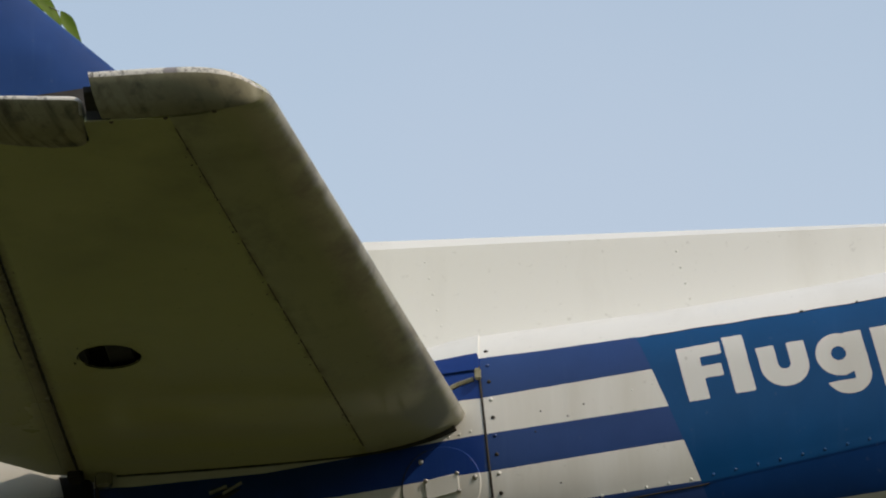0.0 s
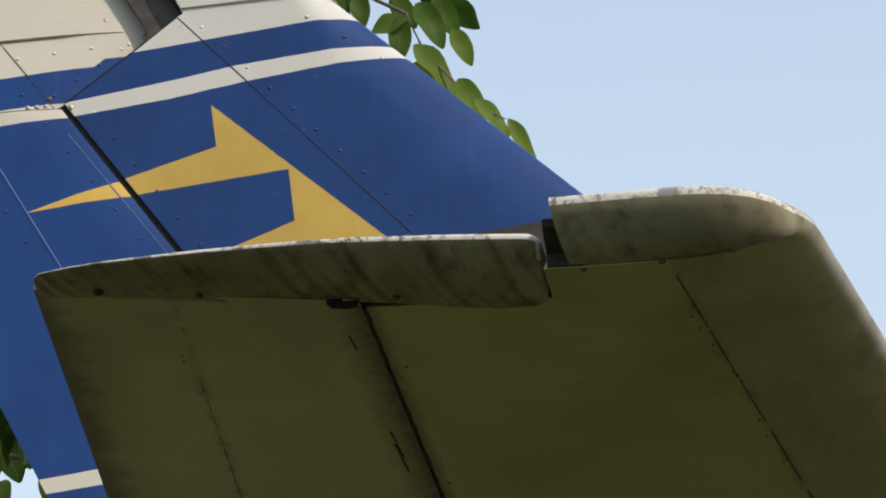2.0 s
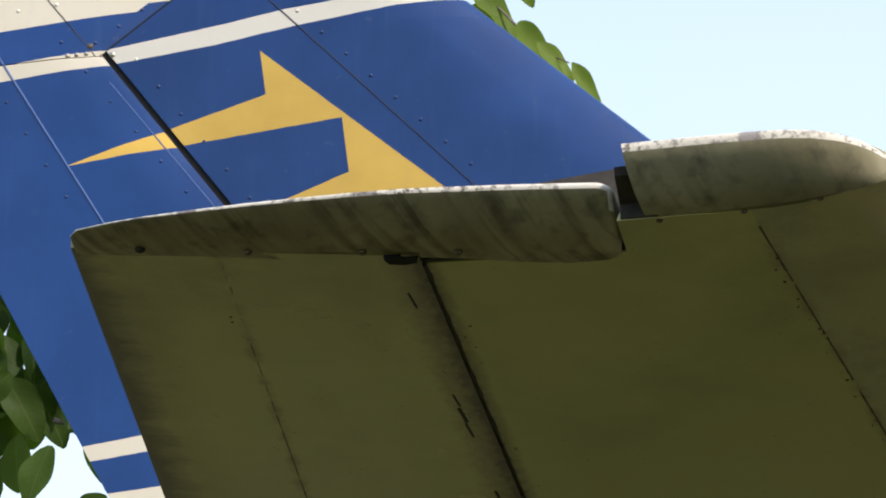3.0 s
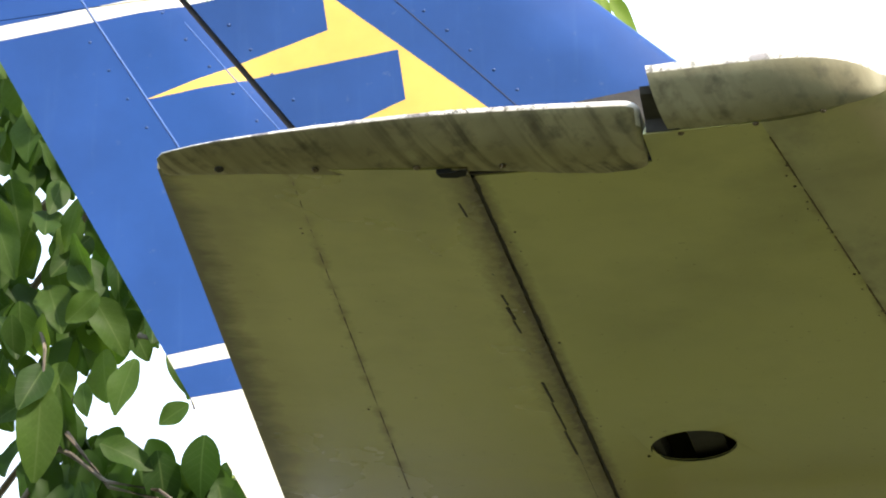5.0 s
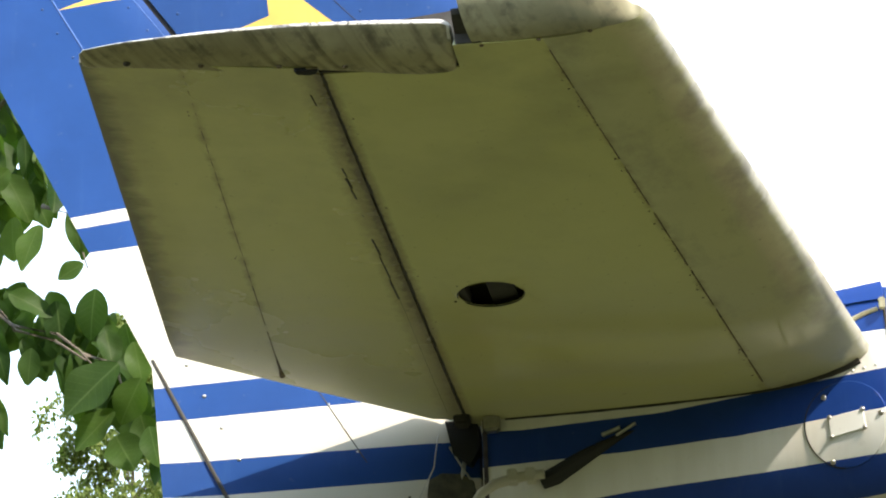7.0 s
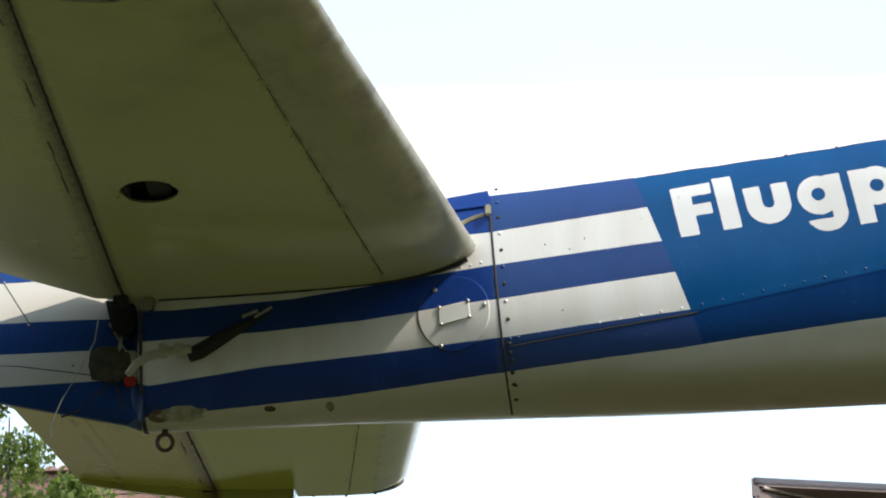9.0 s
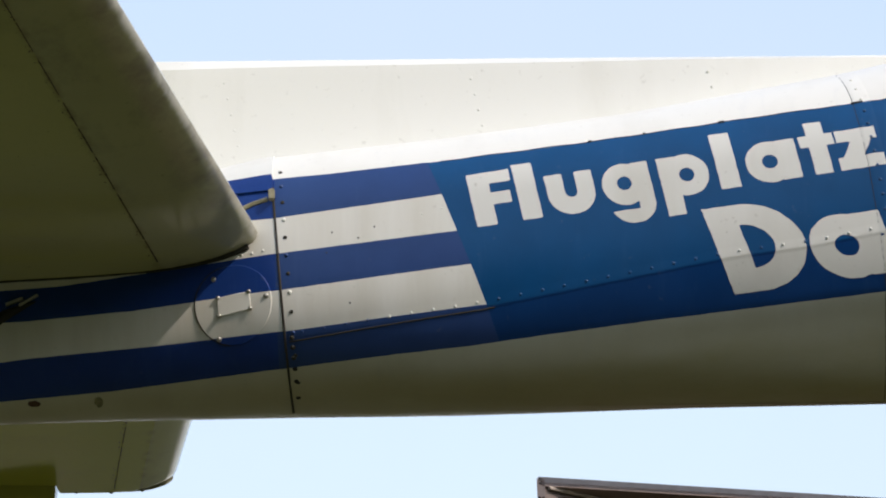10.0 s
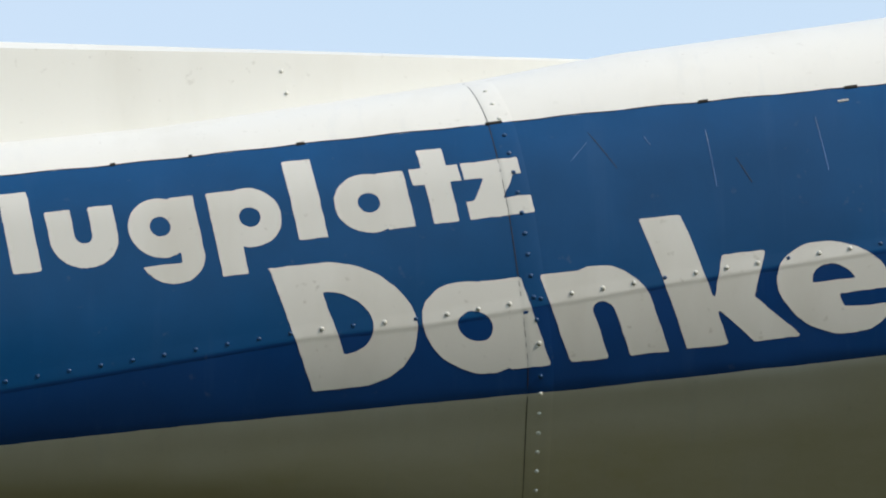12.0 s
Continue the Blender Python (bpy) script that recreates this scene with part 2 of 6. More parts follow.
def under_paint(name="tailplane_paint", dirt=1.0, cream=(0.53, 0.518, 0.212), moss=(0.47, 0.462, 0.168)):
    """Old cream paint of the tailplane, with algae, soot at the trailing edge and rust along the hinge."""
    n = Nodes(name, 0.3)
    x, y, z = n.axes()
    span = n.math("ABSOLUTE", y)
    blot = n.noise(2.2, 5.0)
    smear = n.noise(5.0, 7.0, (1.0, 1.2, 1.0), 0.65)
    rough_edge = n.math("MULTIPLY", n.math("SUBTRACT", n.noise(18.0, 6.0, (1.0, 1.4, 1.0), 0.7), 0.5), 0.10)
    colour = n.mix(n.ramp(blot, 0.35, 0.7), cream, moss)
    colour = n.mix(n.ramp(smear, 0.52, 0.74, 0.0, 0.17), colour, (0.24, 0.22, 0.12))
    # soot along the trailing edge, brushed forward in ragged tongues
    edge = n.math("SUBTRACT", x, n.math("MULTIPLY_ADD", span, 0.086, -0.448))
    brush = n.math("SUBTRACT", n.noise(17.0, 6.0, (0.5, 1.0, 1.0), 0.7), 0.5)
    deep = n.math("MULTIPLY_ADD", brush, 0.07, edge)
    colour = n.mix(n.ramp(n.math("MULTIPLY_ADD", n.math("SUBTRACT", n.noise(3.5, 4.0), 0.5), 0.14, deep), 0.0, 0.085, 0.42 * dirt, 0.0), colour, (0.17, 0.14, 0.07))
    colour = n.mix(n.ramp(deep, 0.0, 0.032, 0.78, 0.0), colour, (0.075, 0.058, 0.03))
    # brown run-off from the hinge, darkest at the gap, speckled where it ends
    aft = n.math("SUBTRACT", 0.004, x)
    hinge = n.either(aft, n.math("MULTIPLY", aft, -2.2))
    speck = n.math("SUBTRACT", n.noise(95.0, 5.0, (1.0, 0.7, 1.0), 0.7), 0.5)
    stained = n.math("MULTIPLY_ADD", speck, 0.034, n.math("MULTIPLY_ADD", rough_edge, 0.10, hinge))
    colour = n.mix(n.ramp(stained, 0.004, 0.042, 0.88, 0.0), colour, (0.16, 0.115, 0.05))
    colour = n.mix(n.ramp(stained, 0.0, 0.012, 0.5, 0.0), colour, (0.05, 0.035, 0.018))
    # greyer nose skin ahead of the joint, fuselage reflection painted in, dull patches
    nose = n.over(x, n.math("MULTIPLY_ADD", span, -0.140, 0.5283))
    colour = n.mix(n.math("MULTIPLY", nose, 0.42), colour, (0.45, 0.43, 0.315))
    colour = n.mix(n.both(nose, n.ramp(n.noise(6.0, 6.0, (1.0, 0.6, 1.0), 0.7), 0.5, 0.66, 0.0, 0.4)), colour, (0.20, 0.185, 0.14))
    # pale line painted along the very edge, where sun would catch it
    front = n.math("SUBTRACT", n.math("MULTIPLY_ADD", span, -0.163, 0.705), x)
    colour = n.mix(n.ramp(n.math("ADD", front, n.math("MULTIPLY", rough_edge, 0.2)), 0.003, 0.011, 0.85, 0.0), colour, (0.68, 0.66, 0.58))
    bare = n.both(n.ramp(n.math("ADD", front, rough_edge), 0.0, 0.05, 1.0, 0.0), n.ramp(n.noise(9.0, 5.0), 0.5, 0.62, 0.0, 0.55))
    colour = n.mix(bare, colour, (0.17, 0.15, 0.11))
    # greyish smears towards the root: the reflection there put into the colour
    film = n.ramp(n.noise(3.2, 5.0, (0.45, 2.2, 1.0), 0.6), 0.34, 0.60, 0.35, 1.0)
    colour = n.mix(n.both(film, n.ramp(span, 0.78, 0.28, 0.0, 0.55 * dirt)), colour, (0.45, 0.415, 0.315))
    tipdirt = n.both(n.ramp(span, 0.75, 1.35), n.ramp(n.noise(4.0, 6.0), 0.46, 0.66, 0.0, 0.4 * dirt))
    colour = n.mix(tipdirt, colour, (0.16, 0.145, 0.08))
    # rust weeping from the two riveted joints
    for slope, start, wide in ((-0.140, 0.5283, 0.011), (0.0652, -0.2816, 0.010)):
        away = n.math("ABSOLUTE", n.math("SUBTRACT", x, n.math("MULTIPLY_ADD", span, slope, start)))
        halo = n.ramp(n.math("ADD", away, n.math("MULTIPLY", rough_edge, 0.3)), 0.0, wide, 0.45, 0.0)
        colour = n.mix(n.both(halo, n.ramp(n.noise(22.0, 4.0), 0.4, 0.62)), colour, (0.15, 0.115, 0.06))
    colour = n.mix(n.ramp(n.noise(120.0, 2.0), 0.70, 0.78, 0.0, 0.45), colour, (0.14, 0.12, 0.07))
    n.bump(n.noise(3.0, 1.0), 0.08, 0.004)
    # the fixed surface keeps its polish, the elevator has gone dull
    dull = n.math("MULTIPLY_ADD", n.math("LESS_THAN", x, 0.004), 0.15, 0.0)
    return n.done(colour, n.math("ADD", dull, n.ramp(blot, 0.3, 0.7, 0.09, 0.16)))


def grimy_paint(name, run, cream, dull):
    """Weathered tip covers: slanting black mould runs over cream paint."""
    n = Nodes(name, 0.6)
    x, y, z = n.axes()
    out = n.math("ABSOLUTE", y)
    slant = n.math("MULTIPLY_ADD", out, 0.55, x)
    place = n.tree.nodes.new("ShaderNodeCombineXYZ")
    n.put(n.math("MULTIPLY", slant, 62.0), place.inputs[0])
    n.put(n.math("MULTIPLY", out, 7.0), place.inputs[1])
    runs = n.tree.nodes.new("ShaderNodeTexNoise")
    runs.inputs["Distortion"].default_value = 0.5
    runs.inputs["Scale"].default_value, runs.inputs["Detail"].default_value = 1.0, 5.0
    n.put(place.outputs[0], runs.inputs["Vector"])
    streak = runs.outputs["Fac"]
    patch = n.noise(7.0, 4.0)
    spots = n.noise(48.0, 5.0)
    colour = n.mix(n.ramp(patch, 0.35, 0.65), cream, dull)
    broken = n.both(n.ramp(streak, 0.46, 0.64, 0.0, run), n.ramp(n.noise(11.0, 4.0), 0.40, 0.6, 0.25, 1.0))
    colour = n.mix(broken, colour, (0.08, 0.066, 0.036))
    colour = n.mix(n.ramp(spots, 0.54, 0.70, 0.0, 0.5), colour, (0.08, 0.068, 0.048))
    colour = n.mix(n.ramp(n.noise(22.0, 5.0, None, 0.65), 0.56, 0.68, 0.0, 0.45), colour, (0.05, 0.048, 0.032))
    n.bump(spots, 0.4, 0.002)
    return n.done(colour, n.ramp(streak, 0.3, 0.7, 0.45, 0.75))


def rim_paint():
    """Edge of the tip covers, its sunlit highlight painted pale: speckled with black mould, flaked to grey primer in
    places.
    """
    n = Nodes("pale_rim_paint", 0.5)
    colour = n.mix(n.ramp(n.noise(12.0, 4.0), 0.35, 0.65), (0.72, 0.70, 0.63), (0.56, 0.54, 0.46))
    flake = n.ramp(n.noise(26.0, 5.0, (1.0, 0.6, 0.6), 0.6), 0.58, 0.62, 0.0, 0.75)
    colour = n.mix(flake, colour, (0.15, 0.135, 0.145))
    mould = n.both(n.ramp(n.noise(150.0, 4.0, None, 0.7), 0.50, 0.60), n.ramp(n.noise(9.0, 4.0), 0.40, 0.60, 0.25, 0.95))
    colour = n.mix(mould, colour, (0.05, 0.045, 0.032))
    n.bump(n.noise(120.0, 4.0), 0.4, 0.001)
    return n.done(colour)


def simple(name, colour, rough=0.5, metal=0.0, grain=40.0, spread=0.25):
    n = Nodes(name, rough, metal)
    f = n.ramp(n.noise(grain, 4.0), 0.3, 0.7)
    n.bump(n.noise(grain * 2, 3.0), 0.15, 0.001)
    return n.done(n.mix(f, tuple(c * (1 - spread) for c in colour), tuple(c * (1 + spread) for c in colour)))


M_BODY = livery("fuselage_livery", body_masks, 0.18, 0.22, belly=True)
M_TAIL = livery("tail_livery", tail_masks, 0.16, 0.22, white=(0.61, 0.60, 0.555))
M_RUDDER = livery("rudder_livery", tail_masks, 0.16, 0.14, True, white=(0.53, 0.505, 0.43))
M_WHITE = plain_paint("white_paint", (0.735, 0.728, 0.655))
M_UNDER = under_paint()
# far half and horn: same paint, yellowed to carry the bounce from the grass
M_FARUNDER = under_paint("bounce_lit_far_paint", 0.0, (0.50, 0.49, 0.095), (0.45, 0.445, 0.08))
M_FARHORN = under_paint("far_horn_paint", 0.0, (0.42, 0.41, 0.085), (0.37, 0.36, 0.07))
M_GRIME = grimy_paint("mouldy_horn_paint", 0.85, (0.42, 0.39, 0.24), (0.23, 0.205, 0.12))
M_CAP = grimy_paint("mouldy_cap_paint", 0.28, (0.40, 0.375, 0.25), (0.25, 0.23, 0.14))
M_RIM = rim_paint()
M_LETTER = plain_paint("letter_film", (0.64, 0.63, 0.57), 0.5, 0.3)
M_GAP = simple("deep_gap", (0.004, 0.004, 0.005), 0.9)
M_FINJOINT = simple("joint_blue", (0.006, 0.012, 0.035), 0.7)
M_SEAM = simple("seam_grime", (0.03, 0.026, 0.018), 0.8)
M_BLACK = simple("black_rubber", (0.007, 0.007, 0.007), 0.6)
M_METAL = simple("bare_metal", (0.45, 0.43, 0.38), 0.35, 0.9)
M_RUST = simple("rusty_steel", (0.10, 0.05, 0.032), 0.75, 0.3)
M_RED = simple("red_paint", (0.45, 0.03, 0.02), 0.4)


# ---- mesh helpers ----
def lin(a, b, n, endpoint=True):
    return np.linspace(a, b, n, endpoint=endpoint).tolist()


def part(name, bm, material, parent=None, label="", smooth=35.0):
    """Links a bmesh as one mesh object under a thing or a part."""
    bmesh.ops.recalc_face_normals(bm, faces=bm.faces)
    me = bpy.data.meshes.new(name)
    bm.to_mesh(me)
    bm.free()
    me.materials.append(material)
    if smooth:
        me.polygons.foreach_set("use_smooth", [True] * len(me.polygons))
        me.set_sharp_from_angle(angle=radians(smooth))
    ob = new(name, me)
    ob.parent = parent
    if label:
        tagged(ob, label)
    return ob


def empty(name, place=(0, 0, 0)):
    ob = new(name)
    ob.location = place
    return ob


def loft(bm, rings, closed=True, caps=True):
    rows = [[bm.verts.new(p) for p in ring] for ring in rings]
    count = len(rows[0])
    for a, b in zip(rows, rows[1:]):
        for i in range(count if closed else count - 1):
            j = (i + 1) % count
            bm.faces.new((a[i], a[j], b[j], b[i]))
    if caps:
        bm.faces.new(rows[0])
        bm.faces.new(rows[-1][::-1])
    return rows


def lerp_table(x, rows):
    return float(np.interp(x, [r[0] for r in rows], [r[1] for r in rows]))


def tube(bm, points, radius, sides=8):
    points = [Vector(p) for p in points]
    rings = []
    for i, p in enumerate(points):
        along = (points[min(i + 1, len(points) - 1)] - points[max(i - 1, 0)]).normalized()
        side = along.orthogonal().normalized()
        other = along.cross(side)
        r = radius[i] if isinstance(radius, (list, tuple)) else radius
        rings.append([p + r * (math.cos(a) * side + math.sin(a) * other) for a in lin(0, 2 * math.pi, sides, endpoint=False)])
    # keep neighbouring rings from twisting
    for a, b in zip(rings, rings[1:]):
        best = min(range(sides), key=lambda k: (b[k] - a[0]).length)
        b[:] = b[best:] + b[:best]
    loft(bm, rings)


def box(bm, low, high, bevel=0.0):
    made = bmesh.ops.create_cube(bm, size=1.0)["verts"]
    low, high = Vector(low), Vector(high)
    for v in made:
        v.co = Vector([(l + h) / 2 + c * (h - l) for l, h, c in zip(low, high, v.co)])
    if bevel:
        edges = list({e for v in made for e in v.link_edges})
        bmesh.ops.bevel(bm, geom=edges, offset=bevel, segments=2, affect="EDGES")


# ---- ground ----
def grass_material():
    n = Nodes("grass", 0.9)
    a = n.noise(0.35, 5.0)
    b = n.noise(14.0, 6.0)
    colour = n.mix(n.ramp(a, 0.35, 0.65), (0.055, 0.056, 0.0135), (0.070, 0.063, 0.0165))
    colour = n.mix(n.ramp(b, 0.4, 0.7), colour, (0.026, 0.035, 0.008))
    n.bump(b, 0.8, 0.05)
    return n.done(colour)


bm = bmesh.new()
bmesh.ops.create_grid(bm, x_segments=40, y_segments=40, size=1500)
for v in bm.verts:
    r = math.hypot(v.co.x, v.co.y)
    v.co.z = 0.15 * noise.noise(v.co * 0.02) if r > 60 else 0.0
tagged(part("ground", bm, grass_material()), "mown summer grass under the aircraft", "ground", kind="structure")

# ---- the aircraft ----
plane = tagged(empty("light_aircraft", (0, 0, 4.5)), "white light aircraft with blue stripes and lettering", "aircraft")

TOP = [(0.03, 0.07), (0.35, 0.135), (0.70, 0.203), (1.0, 0.227), (1.31, 0.261), (1.69, 0.322), (1.88, 0.362), (2.25, 0.416), (2.7, 0.488), (3.6, 0.70)]
LOW = [(0.03, -0.255), (0.4, -0.250), (0.72, -0.249), (1.2, -0.259), (1.7, -0.270), (2.4, -0.287), (3.6, -0.345)]
WIDE = [(0.03, 0.075), (0.3, 0.125), (0.70, 0.198), (1.05, 0.212), (1.7, 0.232), (2.2, 0.25), (2.7, 0.29), (3.6, 0.45)]


def section(x):
    top, low, wide = lerp_table(x, TOP), lerp_table(x, LOW), lerp_table(x, WIDE)
    return top, low, wide, low + 0.64 * (top - low)


def belly(x):
    """How square the lower half is: flat-sided aft, rounder forward."""
    return lerp_table(x, [(0.9, 3.5), (1.3, 2.7), (1.75, 2.4)])


def tuck(x, z, y):
    """Below the blue the skin turns in under the belly, softly aft and sharply forward."""
    chine = lerp_table(x, BLUE_LOW)
    slope = lerp_table(x, [(0.9, 0.30), (1.3, 0.60), (1.75, 0.95), (2.2, 1.05)])
    if z >= chine:
        return y
    other = belly_y(x, chine) - (chine - z) * slope
    blend = max(0.0, 0.03 - abs(y - other)) / 0.03
    return max(0.0, min(y, other) - 0.0075 * blend * blend * min(1.0, (chine - z) / 0.03))


def belly_y(x, z):
    top, low, wide, mid = section(x)
    y = wide * max(0.0, 1 - ((mid - z) / (mid - low)) ** belly(x)) ** (1 / 2.2)
    # the lower skin leans in a little from its lapped edge down
    lean = lerp_table(x, [(1.0, 0.0), (1.4, 0.11)])
    return max(0.0, y - lean * max(0.0, lerp_table(x, LAP) - z))


def side_y(x, z):
    """How far the skin stands from the middle plane at a height."""
    top, low, wide, mid = section(x)
    if z >= mid:
        return wide * max(0.0, 1 - ((z - mid) / (top - mid)) ** 2.1) ** (1 / 2.1)
    return tuck(x, z, belly_y(x, z))


def skin_point(x, z, off=0.0):
    """A point on the near skin, lifted off along the outward normal."""
    e = 0.004
    x, z, off = float(x), float(z), float(off)
    y = side_y(x, z)
    dz = (side_y(x, z + e) - side_y(x, z - e)) / (2 * e)
    dx = (side_y(x + e, z) - side_y(x - e, z)) / (2 * e)
    normal = Vector((-dx, -1.0, -dz)).normalized()
    return Vector((x, -y, z)) + off * normal, normal


def body_ring(x, grow=0.0, count=96):
    top, low, wide, mid = section(x)
    half = []
    for k in range(count + 1):
        a = math.pi * k / count
        c, s = math.cos(a), math.sin(a)
        if c >= 0:
            z, y = mid + (top - mid) * abs(c) ** (2 / 2.1), wide * abs(s) ** (2 / 2.1)
        else:
            z = mid - (mid - low) * abs(c) ** (2 / 2.7)
            y = tuck(x, z, belly_y(x, z))
        half.append((y, z))
    ring = [Vector((x, -y, z)) for y, z in half] + [Vector((x, y, z)) for y, z in half[-2:0:-1]]
    if grow:
        middle = Vector((x, 0, (top + low) / 2))
        ring = [p + grow * (p - middle).normalized() for p in ring]
    return ring


bm = bmesh.new()
xs = sorted({round(x, 4) for x in lin(0.03, 2.4, 90)} | {0.705, 2.7, 3.1, 3.6})
loft(bm, [body_ring(x) for x in xs])
body = part("fuselage", bm, M_BODY, plane, "tapering white and blue riveted tail cone")


def foil_plate(bm, stations, count=14, power=0.5):
    """An upright blade: stations of z, front x, back x, half thickness at the front part and at the back."""
    rings = []
    for z, front, back, thick, tail in stations:
        side = []
        for k in range(count + 1):
            s = (k / count) ** 1.8
            h = thick * min(1.0, (s / 0.22) ** power) if s < 0.22 else thick + (tail - thick) * ((s - 0.22) / 0.78)
            side.append((front + (back - front) * s, h))
        rings.append([Vector((x, -h, z)) for x, h in side] + [Vector((x, h, z)) for x, h in side[:0:-1]])
    loft(bm, rings)


def hinge_x(z):
    return 0.034 - 0.697 * z if z > 0.0 else 0.034


def le_x(z):
    return 0.44 - 1.03 * (z - 0.415)


# fin, its leading edge leaning back
bm = bmesh.new()
rows = []
for z in (0.05, 0.2, 0.415, 0.6, 0.8, 0.972):
    front = le_x(max(z, 0.415))
    rows.append((z, front, hinge_x(z) + 0.0035, 0.043 - 0.012 * z, 0.034 - 0.010 * z))
foil_plate(bm, rows)
fin = part("fin", bm, M_TAIL, plane, "blue swept fin with a yellow arrow")
bm = bmesh.new()
rows = []
for z in (0.972, 1.0, 1.05, 1.095, 1.2, 1.27):
    back = -0.641 + (z - 0.972) * 1.35 if z < 1.095 else -0.478 - (z - 1.095) * 0.5
    rows.append((z, le_x(z), back + 0.003, 0.031 - 0.012 * max(0, z - 1.1), 0.024))
foil_plate(bm, rows)
part("fin_top", bm, M_TAIL, plane)


def rudder_te(z):
    return -0.459 - 0.495 * z


# rudder with its forward horn at the top
bm = bmesh.new()
rows = []
for z in (-0.240, -0.166, -0.13, 0.0, 0.2, 0.4, 0.6, 0.8, 0.965):
    back = rudder_te(z)
    if z < -0.12:
        back = lerp_table(z, [(-0.240, 0.0), (-0.166, -0.311), (-0.13, -0.386)])
    front = hinge_x(z) - (0.004 if z > 0 else 0.012)
    rows.append((z, front, back, 0.034 - 0.009 * max(z, 0), 0.005))
foil_plate(bm, rows, power=0.05)
rudder = part("rudder", bm, M_RUDDER, plane, "blue and white rudder")
bm = bmesh.new()
rows = []
for z in (0.966, 1.0, 1.05, 1.095, 1.2, 1.27):
    front = -0.648 + (z - 0.966) * 1.35 if z < 1.095 else -0.484 - (z - 1.095) * 0.5
    rows.append((z, front, rudder_te(z), 0.026, 0.005))
foil_plate(bm, rows, power=0.05)
part("rudder_horn", bm, M_RUDDER, rudder)
# moulded caps lapped over the tops of rudder and fin
bm = bmesh.new()
foil_plate(bm, [(z, -0.548 - 0.1 * (z - 1.078), rudder_te(z) - 0.003, 0.029, 0.008) for z in (1.078, 1.14, 1.2, 1.272)], power=0.05)
part("rudder_cap", bm, M_RUDDER, rudder)
bm = bmesh.new()
foil_plate(bm, [(z, le_x(z) + 0.004, -0.474 - (z - 1.095) * 0.5, 0.034 - 0.012 * max(0, z - 1.1), 0.027) for z in (1.102, 1.16, 1.22, 1.272)])
part("fin_cap", bm, M_TAIL, fin)
# fixed trim tab on the rudder's trailing edge
bm = bmesh.new()
outline = [(-0.531, 0.150), (-0.512, -0.095), (-0.408, -0.101), (-0.400, -0.112)]
loft(bm, [[Vector((x, y, z)) for x, z in outline] for y in (-0.0055, 0.0055)])
part("trim_tab", bm, M_RUDDER, rudder, "bent sheet trim tab")

# dorsal fin in front of the fin
bm = bmesh.new()
rings = []
for x in lin(0.30, 1.95, 24):
    ridge = lerp_table(x, [(0.30, 0.42), (0.44, 0.416), (1.05, 0.400), (1.88, 0.377), (1.95, 0.375)])
    base = section(x)[0] - 0.05
    fade = max(0.15, min(1.0, (1.98 - x) / 0.5))
    side = []
    for k in range(13):
        s = k / 12
        z = base + (ridge - base) * s
        flare = 0.018 * fade * (1 - s) ** 3
        h = 0.020 * fade + flare + 0.012 * (1 - s)
        if s > 0.9:
            h *= math.sqrt(max(0.0, 1 - ((s - 0.9) / 0.1) ** 2)) * 0.98 + 0.02
        side.append((h, z))
    rings.append([Vector((x, -h, z)) for h, z in side] + [Vector((x, h, z)) for h, z in side[::-1]])
loft(bm, rings)
dorsal = part("dorsal_fin", bm, M_WHITE, plane, "long white dorsal fillet")


# ---- tailplane ----
def stab_le(y):
    return 0.705 - 0.163 * y


def stab_half(s, y):
    """Half thickness along the chord, s from the leading edge to the hinge."""
    thick = 0.052 - 0.016 * min(y, 1.5) / 1.5
    if s < 0.3:
        return thick * math.sqrt(max(0.0, 1 - ((0.3 - s) / 0.3) ** 2))
    return thick + (0.027 - thick) * ((s - 0.3) / 0.7) ** 1.5


HOLE, HOLE_R = (0.124, 0.605), 0.052


